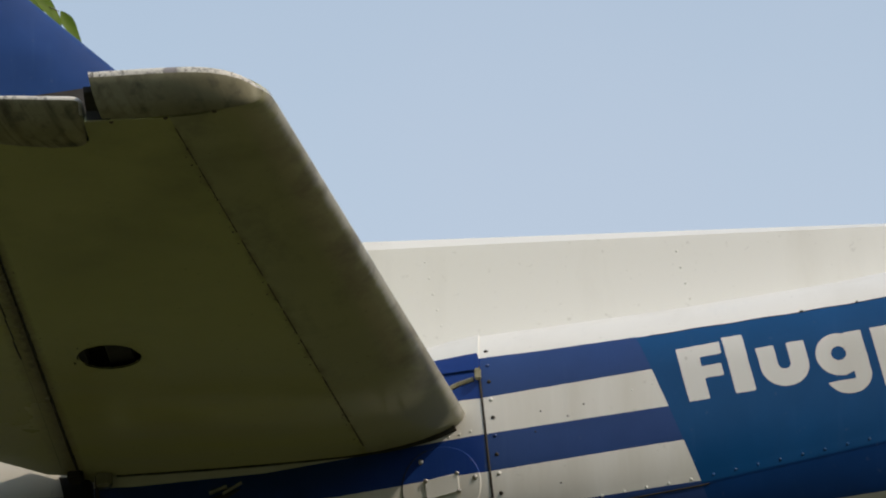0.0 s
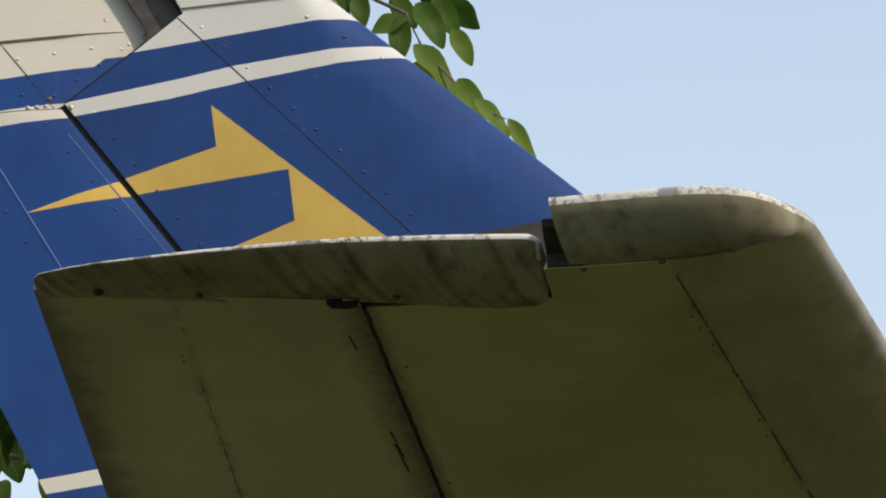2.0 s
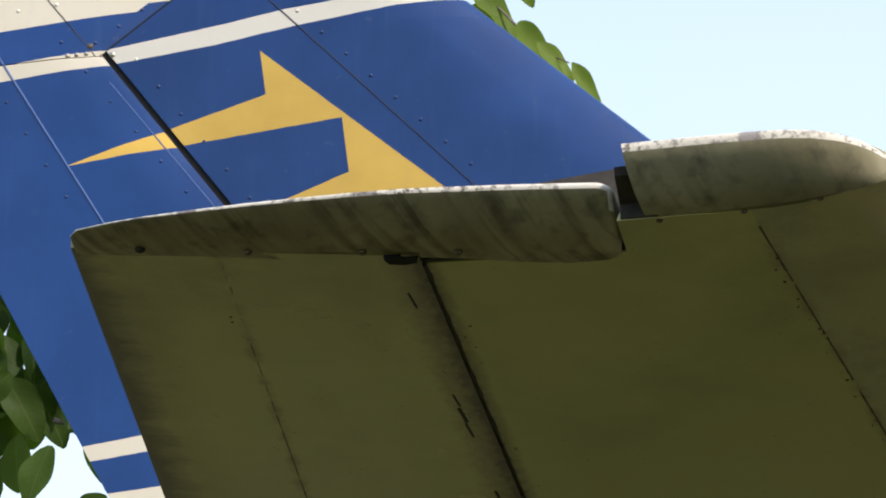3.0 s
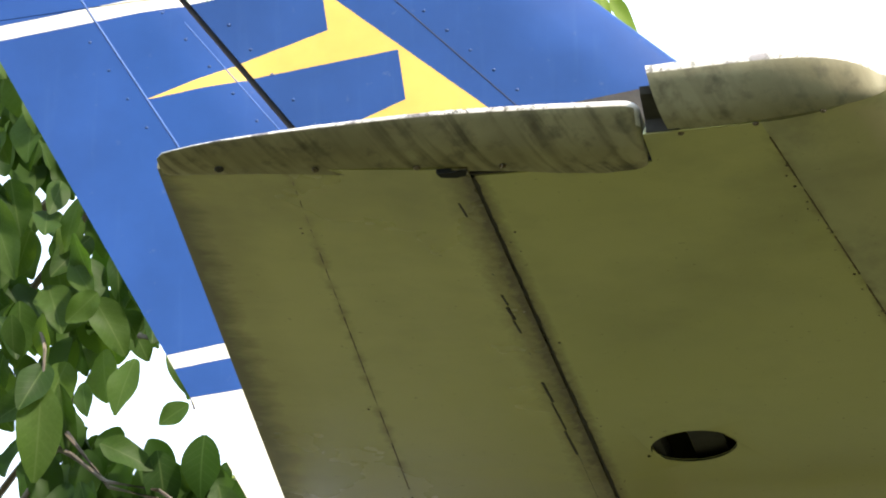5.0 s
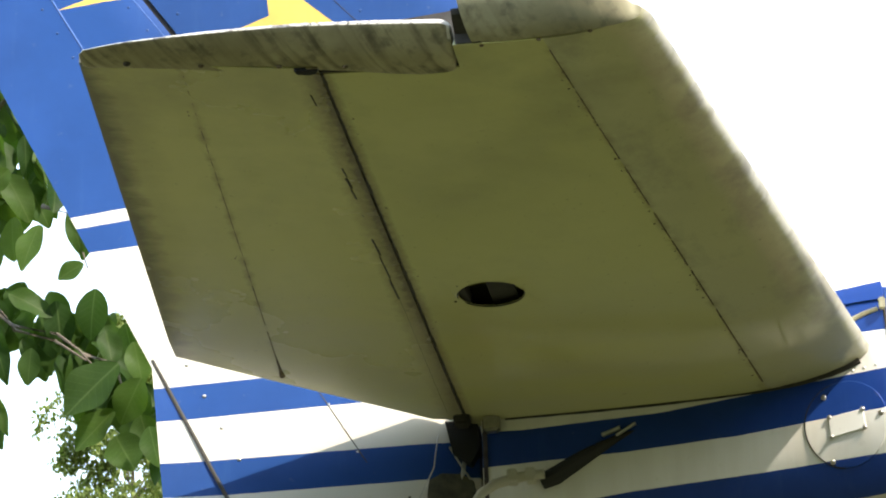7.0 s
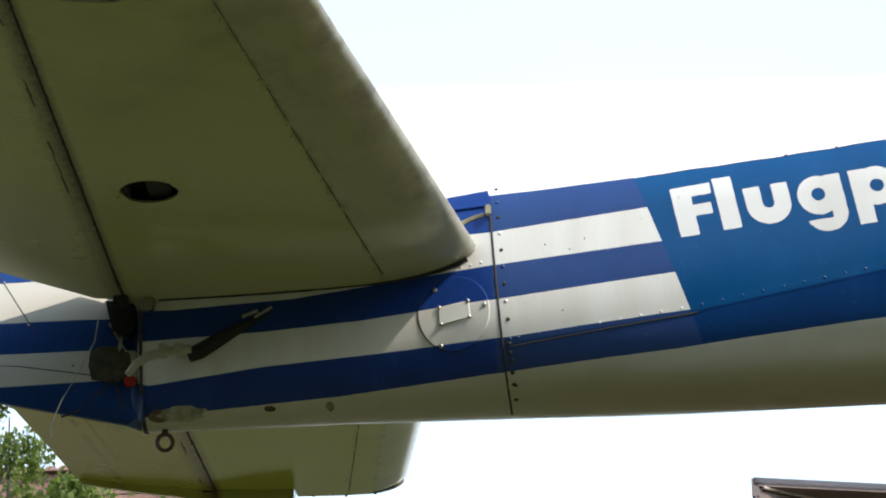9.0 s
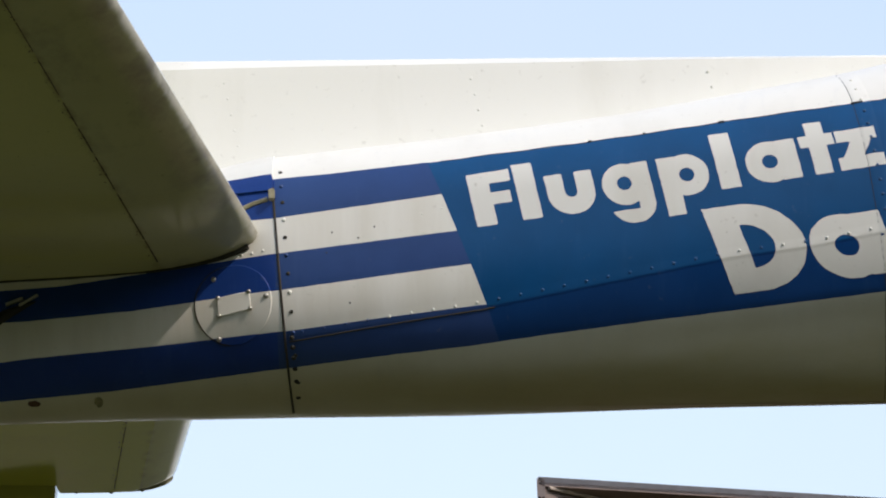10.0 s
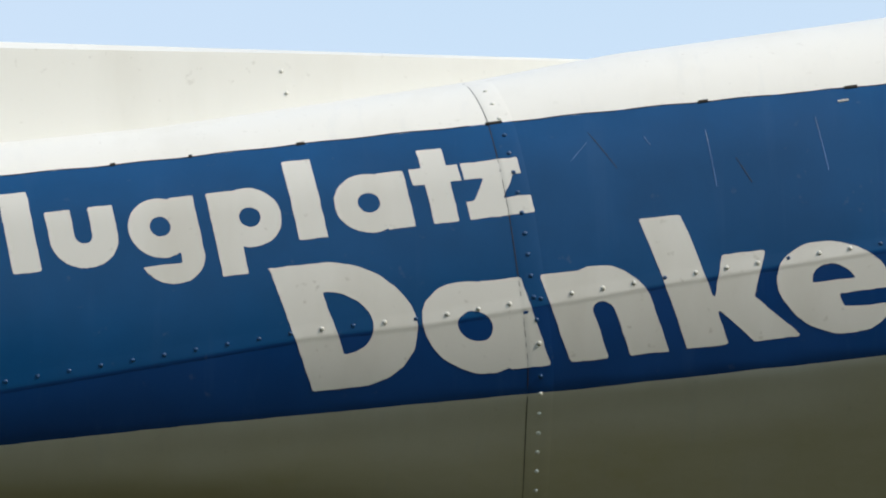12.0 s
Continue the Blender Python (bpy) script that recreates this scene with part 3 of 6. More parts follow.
def tailplane():
    """The fixed half tailplane, y outwards positive, with a round drain hole in its lower skin."""
    ss = [0, 0.008, 0.025, 0.06, 0.11, 0.17, 0.24, 0.32, 0.42, 0.53, 0.648, 0.79, 0.933, 1.0]
    ys = [0.05, 0.12, 0.3, 0.45, 0.520, 0.690, 0.9, 1.1, 1.3, 1.405]
    bm = bmesh.new()
    grid = {}
    for side in (1, -1):
        for j, y in enumerate(ys):
            for i, s in enumerate(ss):
                x = stab_le(y) + (0.008 - stab_le(y)) * s
                if side == -1 and i == 0:
                    grid[side, j, i] = grid[1, j, i]
                else:
                    grid[side, j, i] = bm.verts.new((x, y, 0.004 + 0.017 * y + side * stab_half(s, y)))
    for side in (1, -1):
        for j in range(len(ys) - 1):
            for i in range(len(ss) - 1):
                corners = [grid[side, j, i], grid[side, j + 1, i], grid[side, j + 1, i + 1], grid[side, j, i + 1]]
                if side == -1 and ys[j] == 0.520 and 10 <= i <= 11:
                    continue
                bm.faces.new(corners)
    # lower skin round the hole
    j = 4
    loop = [grid[-1, j, 10], grid[-1, j + 1, 10], grid[-1, j + 1, 11], grid[-1, j + 1, 12], grid[-1, j, 12], grid[-1, j, 11]]
    zc = sum(v.co.z for v in loop) / 6
    rim, deep = [], []
    turns = 36
    for k in range(turns):
        a = 2 * math.pi * k / turns
        p = (HOLE[0] + HOLE_R * math.cos(a), HOLE[1] + HOLE_R * math.sin(a))
        rim.append(bm.verts.new((*p, zc)))
        deep.append(bm.verts.new((*p, zc + 0.004)))

    def turn(v):
        return math.atan2(v.co.y - HOLE[1], v.co.x - HOLE[0]) % (2 * math.pi)

    order = sorted(loop, key=turn)
    joint = sorted([(2 * math.pi * k / turns, "rim", rim[k]) for k in range(turns)] + [(turn(v), "out", v) for v in order], key=lambda r: r[0])
    last = {"rim": rim[-1], "out": order[-1]}
    for _, which, v in joint:
        other = last["out" if which == "rim" else "rim"]
        bm.faces.new((last[which], v, other))
        last[which] = v
    for k in range(turns):
        bm.faces.new((rim[k], rim[(k + 1) % turns], deep[(k + 1) % turns], deep[k]))
    for j in range(len(ys) - 1):
        bm.faces.new((grid[1, j, 13], grid[1, j + 1, 13], grid[-1, j + 1, 13], grid[-1, j, 13]))
    j = len(ys) - 1
    bm.faces.new([grid[1, j, i] for i in range(14)] + [grid[-1, j, i] for i in range(13, 0, -1)])
    return bm


def mirrored(bm, sign):
    for v in bm.verts:
        v.co.y *= sign
    return bm


def cap_seam(x):
    """How far out the tip cap's lower face begins."""
    return 1.468 + 0.07 * max(0.0, x - 0.212) - 0.20 * max(0.0, x - 0.40)


def cap_rings():
    """Raked tip cap ahead of the elevator horn: flat on top, its lower face sloping up to a rounded outer rim."""
    rings = []
    count = 22
    for i in range(count + 1):
        s = i / count
        x = 0.212 + 0.247 * math.sin(s * math.pi / 2)
        k = (x - 0.212) / 0.247
        y0 = cap_seam(x)
        out = 1.440 + 0.086 * (1 - k ** 5) ** 0.5 - y0
        h = 0.026 * math.sqrt(max(0.0, 1 - max(0.0, (k - 0.55) / 0.45) ** 2)) + 0.0015
        out = max(out, 0.004)
        zc = 0.022
        # the rear end is cut on a slant: lower points start further forward
        slant = 0.015 * max(0.0, 1 - k / 0.2)
        ring = []
        for f, u in ((0, -1.0), (0.25, -0.84), (0.5, -0.50), (0.72, -0.10), (0.86, 0.22), (0.95, 0.45), (0.99, 0.62), (1.0, 0.76), (0.985, 0.90), (0.95, 0.97), (0.85, 1.0), (0.0, 1.0)):
            ring.append(Vector((x + slant * (1 - (u + 1) / 2) * (1 - f * 0.6), y0 + f * out, zc + h * u)))
        rings.append(ring)
    return rings


def tip_skin_bm():
    """The skin between the horn's notch and the tip cap."""
    bm = bmesh.new()
    rings = []
    for y in (1.4045, 1.44, 1.455, 1.465, 1.4725):
        # the leading edge is rounded off towards the cap
        le = stab_le(y) - 0.011 * max(0.0, (y - 1.44) / 0.0325) ** 2
        lower, upper = [], []
        for k in range(13):
            for rear, pts in ((0.1985, lower), (0.226, upper)):
                x = le + (rear - le) * (k / 12) ** 1.6
                pts.append((x, stab_half((le - x) / (le - 0.008), y)))
        zc = 0.004 + 0.017 * y
        rings.append([Vector((x, y, zc - h)) for x, h in lower] + [Vector((x, y, zc + h)) for x, h in upper[:0:-1]])
    loft(bm, rings)
    return bm


def elev_te(y):
    """The full trailing edge, and the edge left by the rudder cut-out."""
    full = -0.414 + 0.086 * (y - 0.40)
    cut = lerp_table(y, [(0.07, -0.030), (0.088, -0.042), (0.245, -0.284), (0.335, -0.418)])
    return full, max(full, cut)


def elevator_bm():
    bm = bmesh.new()
    rings = []
    for y in (0.085, 0.12, 0.16, 0.2, 0.245, 0.29, 0.334, 0.40, 0.6, 0.9, 1.2, 1.425):
        full, te = elev_te(y)
        pts = []
        for k in range(11):
            x = te * (k / 10) ** 1.3
            pts.append((x, 0.004 + 0.024 * (1 - x / full)))
        zc = -0.024 + 0.017 * y
        ring = [Vector((x - 0.006, y, zc - h)) for x, h in pts] + [Vector((x - 0.006, y, zc + h)) for x, h in pts[::-1]]
        ring.append(Vector((0.0058, y, zc + 0.0275)))
        ring.append(Vector((0.0058, y, zc - 0.0275)))
        rings.append(ring)
    loft(bm, rings)
    return bm


def horn_rings():
    """Aerodynamic horn: a long raked bar along the elevator's tip, reaching ahead of the hinge, its front end rounded off."""
    rings = []
    stations = [(-0.328, 0.003, 0.030), (-0.320, 0.006, 0.040), (-0.285, 0.008, 0.051), (-0.25, 0.010, 0.058), (-0.20, 0.013, 0.064), (-0.15, 0.016, 0.069), (-0.10, 0.0185, 0.0725),
                (-0.05, 0.021, 0.075), (0.0, 0.023, 0.076), (0.05, 0.025, 0.076), (0.10, 0.0265, 0.0765), (0.15, 0.027, 0.0765), (0.18, 0.027, 0.0765)]
    for a in lin(0.0, 1.0, 8)[1:]:
        # quarter round of the front corner
        turn = a * math.pi / 2 * 0.94
        stations.append((0.180 + 0.017 * math.sin(turn), 0.027 - 0.006 * (1 - math.cos(turn)), 0.0765 - 0.016 * (1 - math.cos(turn))))
    for x, h, out in stations:
        # the lower seam wanders where the cover was hammered to fit
        inner = 1.416 - 0.009 * math.exp(-((x + 0.10) / 0.045) ** 2) - 0.011 * math.exp(-((x - 0.135) / 0.045) ** 2)
        zc = -0.002 - 0.006 * max(x, 0) / 0.2
        wide = 1.414 + out - inner
        up = 0.72 * h
        ring = []
        for f, u in ((0, -h), (0.3, -h * 0.92), (0.62, -h * 0.5), (0.80, -h * 0.10), (0.90, up * 0.20), (0.96, up * 0.42), (0.99, up * 0.60), (1.0, up * 0.74), (0.985, up * 0.90), (0.95, up * 0.97), (0.86, up), (0.0, up)):
            ring.append(Vector((x, inner + f * wide, zc + u)))
        rings.append(ring)
    return rings


RIM_FIRST, RIM_LAST = 6, 10


def shell_parts(rings, front=0):
    """The dirty lower shell with its closed ends, and the pale band round its upper edge and, where asked, round its front end."""
    low, band = bmesh.new(), bmesh.new()
    count = len(rings[0])
    rows = [[low.verts.new(p) for p in ring] for ring in rings]
    pale = [[band.verts.new(p) for p in ring] for ring in rings]
    for k in range(len(rings) - 1):
        first = RIM_FIRST - (3 if k >= len(rings) - 1 - front else 0)
        for i in range(count):
            which = pale if first <= i < RIM_LAST else rows
            a, b, j = which[k], which[k + 1], (i + 1) % count
            (band if which is pale else low).faces.new((a[i], a[j], b[j], b[i]))
    low.faces.new(rows[0])
    low.faces.new(rows[-1][::-1])
    for bm in (low, band):
        bmesh.ops.delete(bm, geom=[v for v in bm.verts if not v.link_faces], context="VERTS")
    return low, band


def tail_half(sign, tilt, reach):
    """One half of the tailplane with its elevator. sign: -1 near, 1 far."""
    turn = Matrix.Translation((0, 0, 0.028)) @ Matrix.Rotation(radians(3.2), 4, "Y") @ Matrix.Translation((0, 0, 0))
    side = Matrix.Rotation(radians(tilt * sign), 4, "X") @ Matrix.Diagonal((1.0 if sign < 0 else 0.885, reach, 1, 1))
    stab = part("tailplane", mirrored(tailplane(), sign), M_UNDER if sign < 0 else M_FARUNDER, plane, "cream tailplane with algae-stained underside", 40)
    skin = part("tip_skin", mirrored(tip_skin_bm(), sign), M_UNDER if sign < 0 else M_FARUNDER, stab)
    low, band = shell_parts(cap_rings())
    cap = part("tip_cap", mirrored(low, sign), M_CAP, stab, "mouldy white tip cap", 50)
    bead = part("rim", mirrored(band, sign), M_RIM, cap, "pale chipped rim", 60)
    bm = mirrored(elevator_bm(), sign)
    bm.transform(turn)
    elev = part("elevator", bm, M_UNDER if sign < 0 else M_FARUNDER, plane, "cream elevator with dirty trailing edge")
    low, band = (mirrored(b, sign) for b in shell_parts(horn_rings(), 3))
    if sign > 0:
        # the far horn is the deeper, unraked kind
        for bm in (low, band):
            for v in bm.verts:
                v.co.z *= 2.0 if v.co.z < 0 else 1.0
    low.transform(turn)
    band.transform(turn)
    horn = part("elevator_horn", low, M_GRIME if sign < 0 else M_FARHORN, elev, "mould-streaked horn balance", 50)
    edge = part("rim", band, M_RIM, horn, "pale chipped rim", 60)
    for ob in (stab, skin, cap, elev, horn, bead, edge):
        ob.data.transform(side)
    return stab, elev, side, turn


near_stab, near_elev, near_side, near_turn = tail_half(-1, 0.0, 1.0)
far_stab, far_elev, far_side, far_turn = tail_half(1, 2.6, 0.93)

# ---- lettering ----
def bar(u, v, u0, u1, v0, v1):
    return np.maximum(np.maximum(u0 - u, u - u1), np.maximum(v0 - v, v - v1))


def disc(u, v, cu, cv, ru, rv=None):
    rv = rv or ru
    return (np.hypot((u - cu) / ru, (v - cv) / rv) - 1) * min(ru, rv)


def poly(u, v, *pts):
    """A convex outline, given anticlockwise."""
    out = None
    for (a, b), (c, d) in zip(pts, pts[1:] + pts[:1]):
        length = math.hypot(c - a, d - b)
        side = ((u - a) * (d - b) - (v - b) * (c - a)) / length
        out = side if out is None else np.maximum(out, side)
    return out


def join(*s):
    return np.minimum.reduce(s)


def less(a, *b):
    return np.maximum(a, -np.minimum.reduce(b))


def meet(*s):
    return np.maximum.reduce(s)


# heavy geometric letters in units of the x-height: width and outline
GLYPHS = {
    "F": lambda u, v: join(bar(u, v, 0, 0.45, 0, 1.34), bar(u, v, 0, 0.93, 1.03, 1.34), bar(u, v, 0, 0.86, 0.5, 0.8)),
    "l": lambda u, v: bar(u, v, 0, 0.46, 0, 1.43),
    "u": lambda u, v: less(join(bar(u, v, 0, 1.12, 0.48, 1.0), disc(u, v, 0.56, 0.48, 0.56, 0.52)), bar(u, v, 0.42, 0.71, 0.52, 2), disc(u, v, 0.565, 0.53, 0.145)),
    "g": lambda u, v: less(join(disc(u, v, 0.52, 0.5, 0.52), bar(u, v, 0.74, 1.14, -0.05, 1.0), meet(disc(u, v, 0.62, -0.02, 0.52, 0.46), bar(u, v, 0.10, 2, -1, 0.05))),
                           disc(u, v, 0.52, 0.52, 0.17), meet(bar(u, v, -1, 0.76, -0.14, 0.06), -disc(u, v, 0.52, 0.5, 0.52))),
    "p": lambda u, v: less(join(disc(u, v, 0.60, 0.5, 0.52), bar(u, v, 0, 0.41, -0.45, 1.0)), disc(u, v, 0.62, 0.5, 0.17)),
    "a": lambda u, v: less(join(disc(u, v, 0.52, 0.5, 0.52), bar(u, v, 0.73, 1.14, 0, 1.0)), disc(u, v, 0.52, 0.5, 0.17)),
    "t": lambda u, v: join(bar(u, v, 0.22, 0.66, 0, 1.34), bar(u, v, 0, 0.86, 0.70, 1.0)),
    "z": lambda u, v: join(bar(u, v, 0.05, 1.02, 0.70, 1.0), bar(u, v, 0, 1.1, 0, 0.31), poly(u, v, (0, 0.1), (0.5, 0.1), (1.02, 0.9), (0.52, 0.9))),
    "D": lambda u, v: less(join(bar(u, v, 0, 0.6, 0, 1.42), meet(disc(u, v, 0.52, 0.71, 0.82, 0.71), bar(u, v, 0.5, 9, -9, 9))),
                           meet(disc(u, v, 0.46, 0.71, 0.42, 0.36), bar(u, v, 0.46, 9, -9, 9))),
    "n": lambda u, v: less(join(bar(u, v, 0, 0.42, 0, 1.0), bar(u, v, 0.66, 1.08, 0, 0.55), meet(disc(u, v, 0.62, 0.54, 0.47, 0.5), bar(u, v, -1, 2, 0.5, 2))),
                           bar(u, v, 0.42, 0.66, -1, 0.5), disc(u, v, 0.54, 0.5, 0.12)),
    "k": lambda u, v: join(bar(u, v, 0, 0.46, 0, 1.53), poly(u, v, (0.40, 0.36), (0.86, 0.42), (1.20, 1.0), (0.72, 1.0)), poly(u, v, (0.40, 0.50), (0.74, 0), (1.27, 0), (0.80, 0.62))),
    "e": lambda u, v: less(disc(u, v, 0.60, 0.5, 0.60, 0.53), meet(disc(u, v, 0.60, 0.57, 0.22, 0.19), bar(u, v, -1, 2, 0.57, 2)),
                           meet(bar(u, v, 0.60, 2, 0.26, 0.42), bar(u, v, 0.5, 2, 0.26, 0.42))),
}


def lap_rise(x, z):
    """The lower skin's edge laps over the upper one as a low step."""
    d = z - lerp_table(x, LAP)
    return 0.0008 * max(0.0, 1 - d / 0.016) if d >= 0 else 0.0008 * max(0.0, 1 + d / 0.003)


def seam_2(z):
    return lerp_table(z, [(-0.26, 1.742), (-0.1, 1.742), (0.08, 1.722), (0.21, 1.702), (0.29, 1.684)])


def strip_rise(x, z):
    """The doubled skin ahead of the joint stands slightly proud."""
    d = x - seam_2(z)
    return 0.0005 * max(0.0, min(1.0, d / 0.003, (0.031 - d) / 0.004))


def text_place(line, u, v):
    ox, oz, rise, lean = line
    return ox + u - lean * v, oz + rise * u + v


LINE_1, LINE_2 = (1.050, -0.0033, 0.1175, 0.19), (1.484, -0.132, 0.103, 0.36)
WORDS = [(LINE_1, 0.073, "Flugplatz", (0.0, 0.079, 0.129, 0.223, 0.322, 0.42, 0.470, 0.567, 0.626), (1.08, 1.02, 0.99, 1.0, 1.02, 1.02, 1.08, 0.94, 0.97)),
         (LINE_2, 0.101, "Danke", (0.0, 0.152, 0.309, 0.450, 0.580), (1.09, 1.16, 1.09, 1.09, 1.14))]


def letter_mesh(glyph, line, size, u0, stretch):
    """Cuts a letter out of film: an even grid trimmed to the outline and laid on the skin."""
    cell = 0.024
    us = np.arange(-0.12, 1.62, cell)
    vs = np.arange(-0.60, 1.58, cell)
    uu, vv = np.meshgrid(us, vs, indexing="ij")
    rag = np.vectorize(lambda a, b: noise.noise(Vector((a * 5 + u0 * 40, b * 5, 3.1))) + 0.6 * noise.noise(Vector((a * 13 + u0 * 40, b * 13, 8.1))))(uu, vv)
    val = GLYPHS[glyph](uu, vv) + 0.011 * rag
    bm = bmesh.new()
    cache = {}

    def place(u, v):
        x, z = text_place(line, u0 + u * size * stretch, v * size)
        return skin_point(x, z, 0.0004 + lap_rise(x, z) + strip_rise(x, z))[0]

    def corner(i, j):
        if (i, j) not in cache:
            cache[i, j] = bm.verts.new(place(us[i], vs[j]))
        return cache[i, j]

    def cross(a, b):
        key = (min(a, b), max(a, b))
        if key not in cache:
            fa, fb = val[a], val[b]
            k = fa / (fa - fb)
            cache[key] = bm.verts.new(place(us[a[0]] + (us[b[0]] - us[a[0]]) * k, vs[a[1]] + (vs[b[1]] - vs[a[1]]) * k))
        return cache[key]

    for i in range(len(us) - 1):
        for j in range(len(vs) - 1):
            ring = [(i, j), (i + 1, j), (i + 1, j + 1), (i, j + 1)]
            if all(val[c] > 0 for c in ring):
                continue
            out = []
            for a, b in zip(ring, ring[1:] + ring[:1]):
                if val[a] <= 0:
                    out.append(corner(*a))
                if (val[a] <= 0) != (val[b] <= 0):
                    out.append(cross(a, b))
            if len(out) >= 3 and len(set(out)) == len(out):
                try:
                    bm.faces.new(out)
                except ValueError:
                    pass
    return bm


for line, size, word, starts, widths in WORDS:
    for glyph, u0, stretch in zip(word, starts, widths):
        ob = part("letter", letter_mesh(glyph, line, size, u0, stretch), M_LETTER, body, f"white letter {glyph} of worn film", smooth=60)


def in_letter(x, z):
    for line, size, word, starts, widths in WORDS:
        ox, oz, rise, lean = line
        # undo the slant
        v = ((z - oz) - rise * (x - ox)) / (1 + rise * lean)
        u = (x - ox) + lean * v
        for glyph, u0, stretch in zip(word, starts, widths):
            if GLYPHS[glyph](np.array((u - u0) / size / stretch), np.array(v / size)) < -0.03:
                return True
    return False


def table_at(x, rows):
    """A polyline at x, carried on past its ends."""
    pts = rows
    if len(pts) == 2 or x <= pts[1][0]:
        (a, b), (c, d) = pts[0], pts[1]
    elif x >= pts[-2][0]:
        (a, b), (c, d) = pts[-2], pts[-1]
    else:
        return lerp_table(x, pts)
    return b + (d - b) * (x - a) / (c - a)


def body_colour(x, z):
    low = table_at(x, BLUE_LOW)
    if x + 0.36 * z > 1.012:
        return "panel" if low < z < table_at(x, BLUE_TOP) else "white"
    one = table_at(x, BAND_1[1]) < z < table_at(x, BAND_1[0])
    two = table_at(x, BAND_2[1]) < z < table_at(x, BAND_2[0])
    three = low < z < table_at(x, BAND_3[0])
    return "blue" if one or two or three else "white"


# ---- rivets: one dome for each paint, shared by all rivets of that paint ----
RIVET_PAINT = {"white": M_WHITE, "blue": plain_paint("rivet_blue", BLUE, 0.35, 0.1), "panel": plain_paint("rivet_panel_blue", PANEL, 0.35, 0.1),
               "letter": M_LETTER, "metal": M_METAL, "dark": M_SEAM, "stain": simple("stained_screw", (0.12, 0.09, 0.05), 0.7)}
RIVET_MESH = {}
for key, mat in RIVET_PAINT.items():
    bm = bmesh.new()
    loft(bm, [[Vector((r * math.cos(a), r * math.sin(a), h)) for a in lin(0, 2 * math.pi, 8, endpoint=False)] for r, h in ((1, -0.1), (0.86, 0.32), (0.45, 0.58))])
    bmesh.ops.recalc_face_normals(bm, faces=bm.faces)
    me = bpy.data.meshes.new("rivet")
    bm.to_mesh(me)
    bm.free()
    me.materials.append(mat)
    me.polygons.foreach_set("use_smooth", [True] * len(me.polygons))
    RIVET_MESH[key] = me


def rivet(place, normal, paint, parent, size=0.0035):
    ob = new("rivet", RIVET_MESH[paint])
    ob.parent = parent
    ob.matrix_local = Matrix.LocRotScale(Vector(place), Vector(normal).to_track_quat("Z", "Y"), (size, size, size))
    return ob


def body_rivet(x, z, size=0.0035, paint=""):
    p, n = skin_point(x, z, lap_rise(x, z) + strip_rise(x, z) if x > 0.72 else 0.0)
    letter = in_letter(x, z) and x > 1.0
    rivet(p + n * (0.0009 if letter else 0), n, paint or ("letter" if letter else body_colour(x, z)), body, size)


def skin_line(name, pts, radius, material, parent, off=0.0, label=""):
    """A thin bead along points (x, z) of the near skin."""
    bm = bmesh.new()
    tube(bm, [skin_point(x, z, off)[0] for x, z in pts], radius, 6)
    return part(name, bm, material, parent, label)


def seam_1(z):
    return 0.697 + 0.06 * (0.12 - z)


zs = lin(0.092, -0.255, 40)
skin_line("skin_seam", [(seam_1(z), z) for z in zs], 0.0022, M_SEAM, body, label="dark open joint between skins")
zs = lin(0.29, -0.265, 40)
skin_line("skin_seam", [(seam_2(z), z) for z in zs], 0.0006, M_SEAM, body)
# raised joint strip behind the letters' seam
for k, z in enumerate(np.arange(0.125, -0.24, -0.0325)):
    dark = k % 2 == 0 or z < -0.17
    body_rivet(seam_1(z) + 0.015, z, 0.0038, "dark" if dark else "")
for z in np.arange(-0.175, -0.25, -0.014).tolist():
    body_rivet(seam_1(z) + 0.012, z, 0.0048, "dark")
for z in np.arange(0.262, -0.10, -0.0262).tolist() + np.arange(-0.115, -0.235, -0.0185).tolist():
    body_rivet(seam_2(z) + 0.0155, z, 0.0031)
# the joint and its rivets carried on under the belly
under = [p for p in body_ring(1.742) if p.y < 0 and p.z < -0.232]
under.sort(key=lambda p: p.y)
bm = bmesh.new()
tube(bm, under, 0.0006, 6)
part("skin_seam", bm, M_SEAM, body)
gone = 0.0
for a, b in zip(under, under[1:]):
    gone += (b - a).length
    if gone > 0.0185:
        gone = 0.0
        out = Vector((0, (b - a).z, -(b - a).y)).normalized()
        rivet(b + Vector((0.0155, 0, 0)), out, "white", body, 0.0029)


def belt(bm, upper, lower, rise, xs):
    """A strip of skin lying proud, between two lines of the near side."""
    rows = []
    for x in xs:
        zu, zl = upper(x), lower(x)
        rows.append([bm.verts.new(skin_point(x, zu + (zl - zu) * k / 6, rise(k / 6))[0]) for k in range(7)])
    for a, b in zip(rows, rows[1:]):
        for i in range(6):
            bm.faces.new((a[i], a[i + 1], b[i + 1], b[i]))


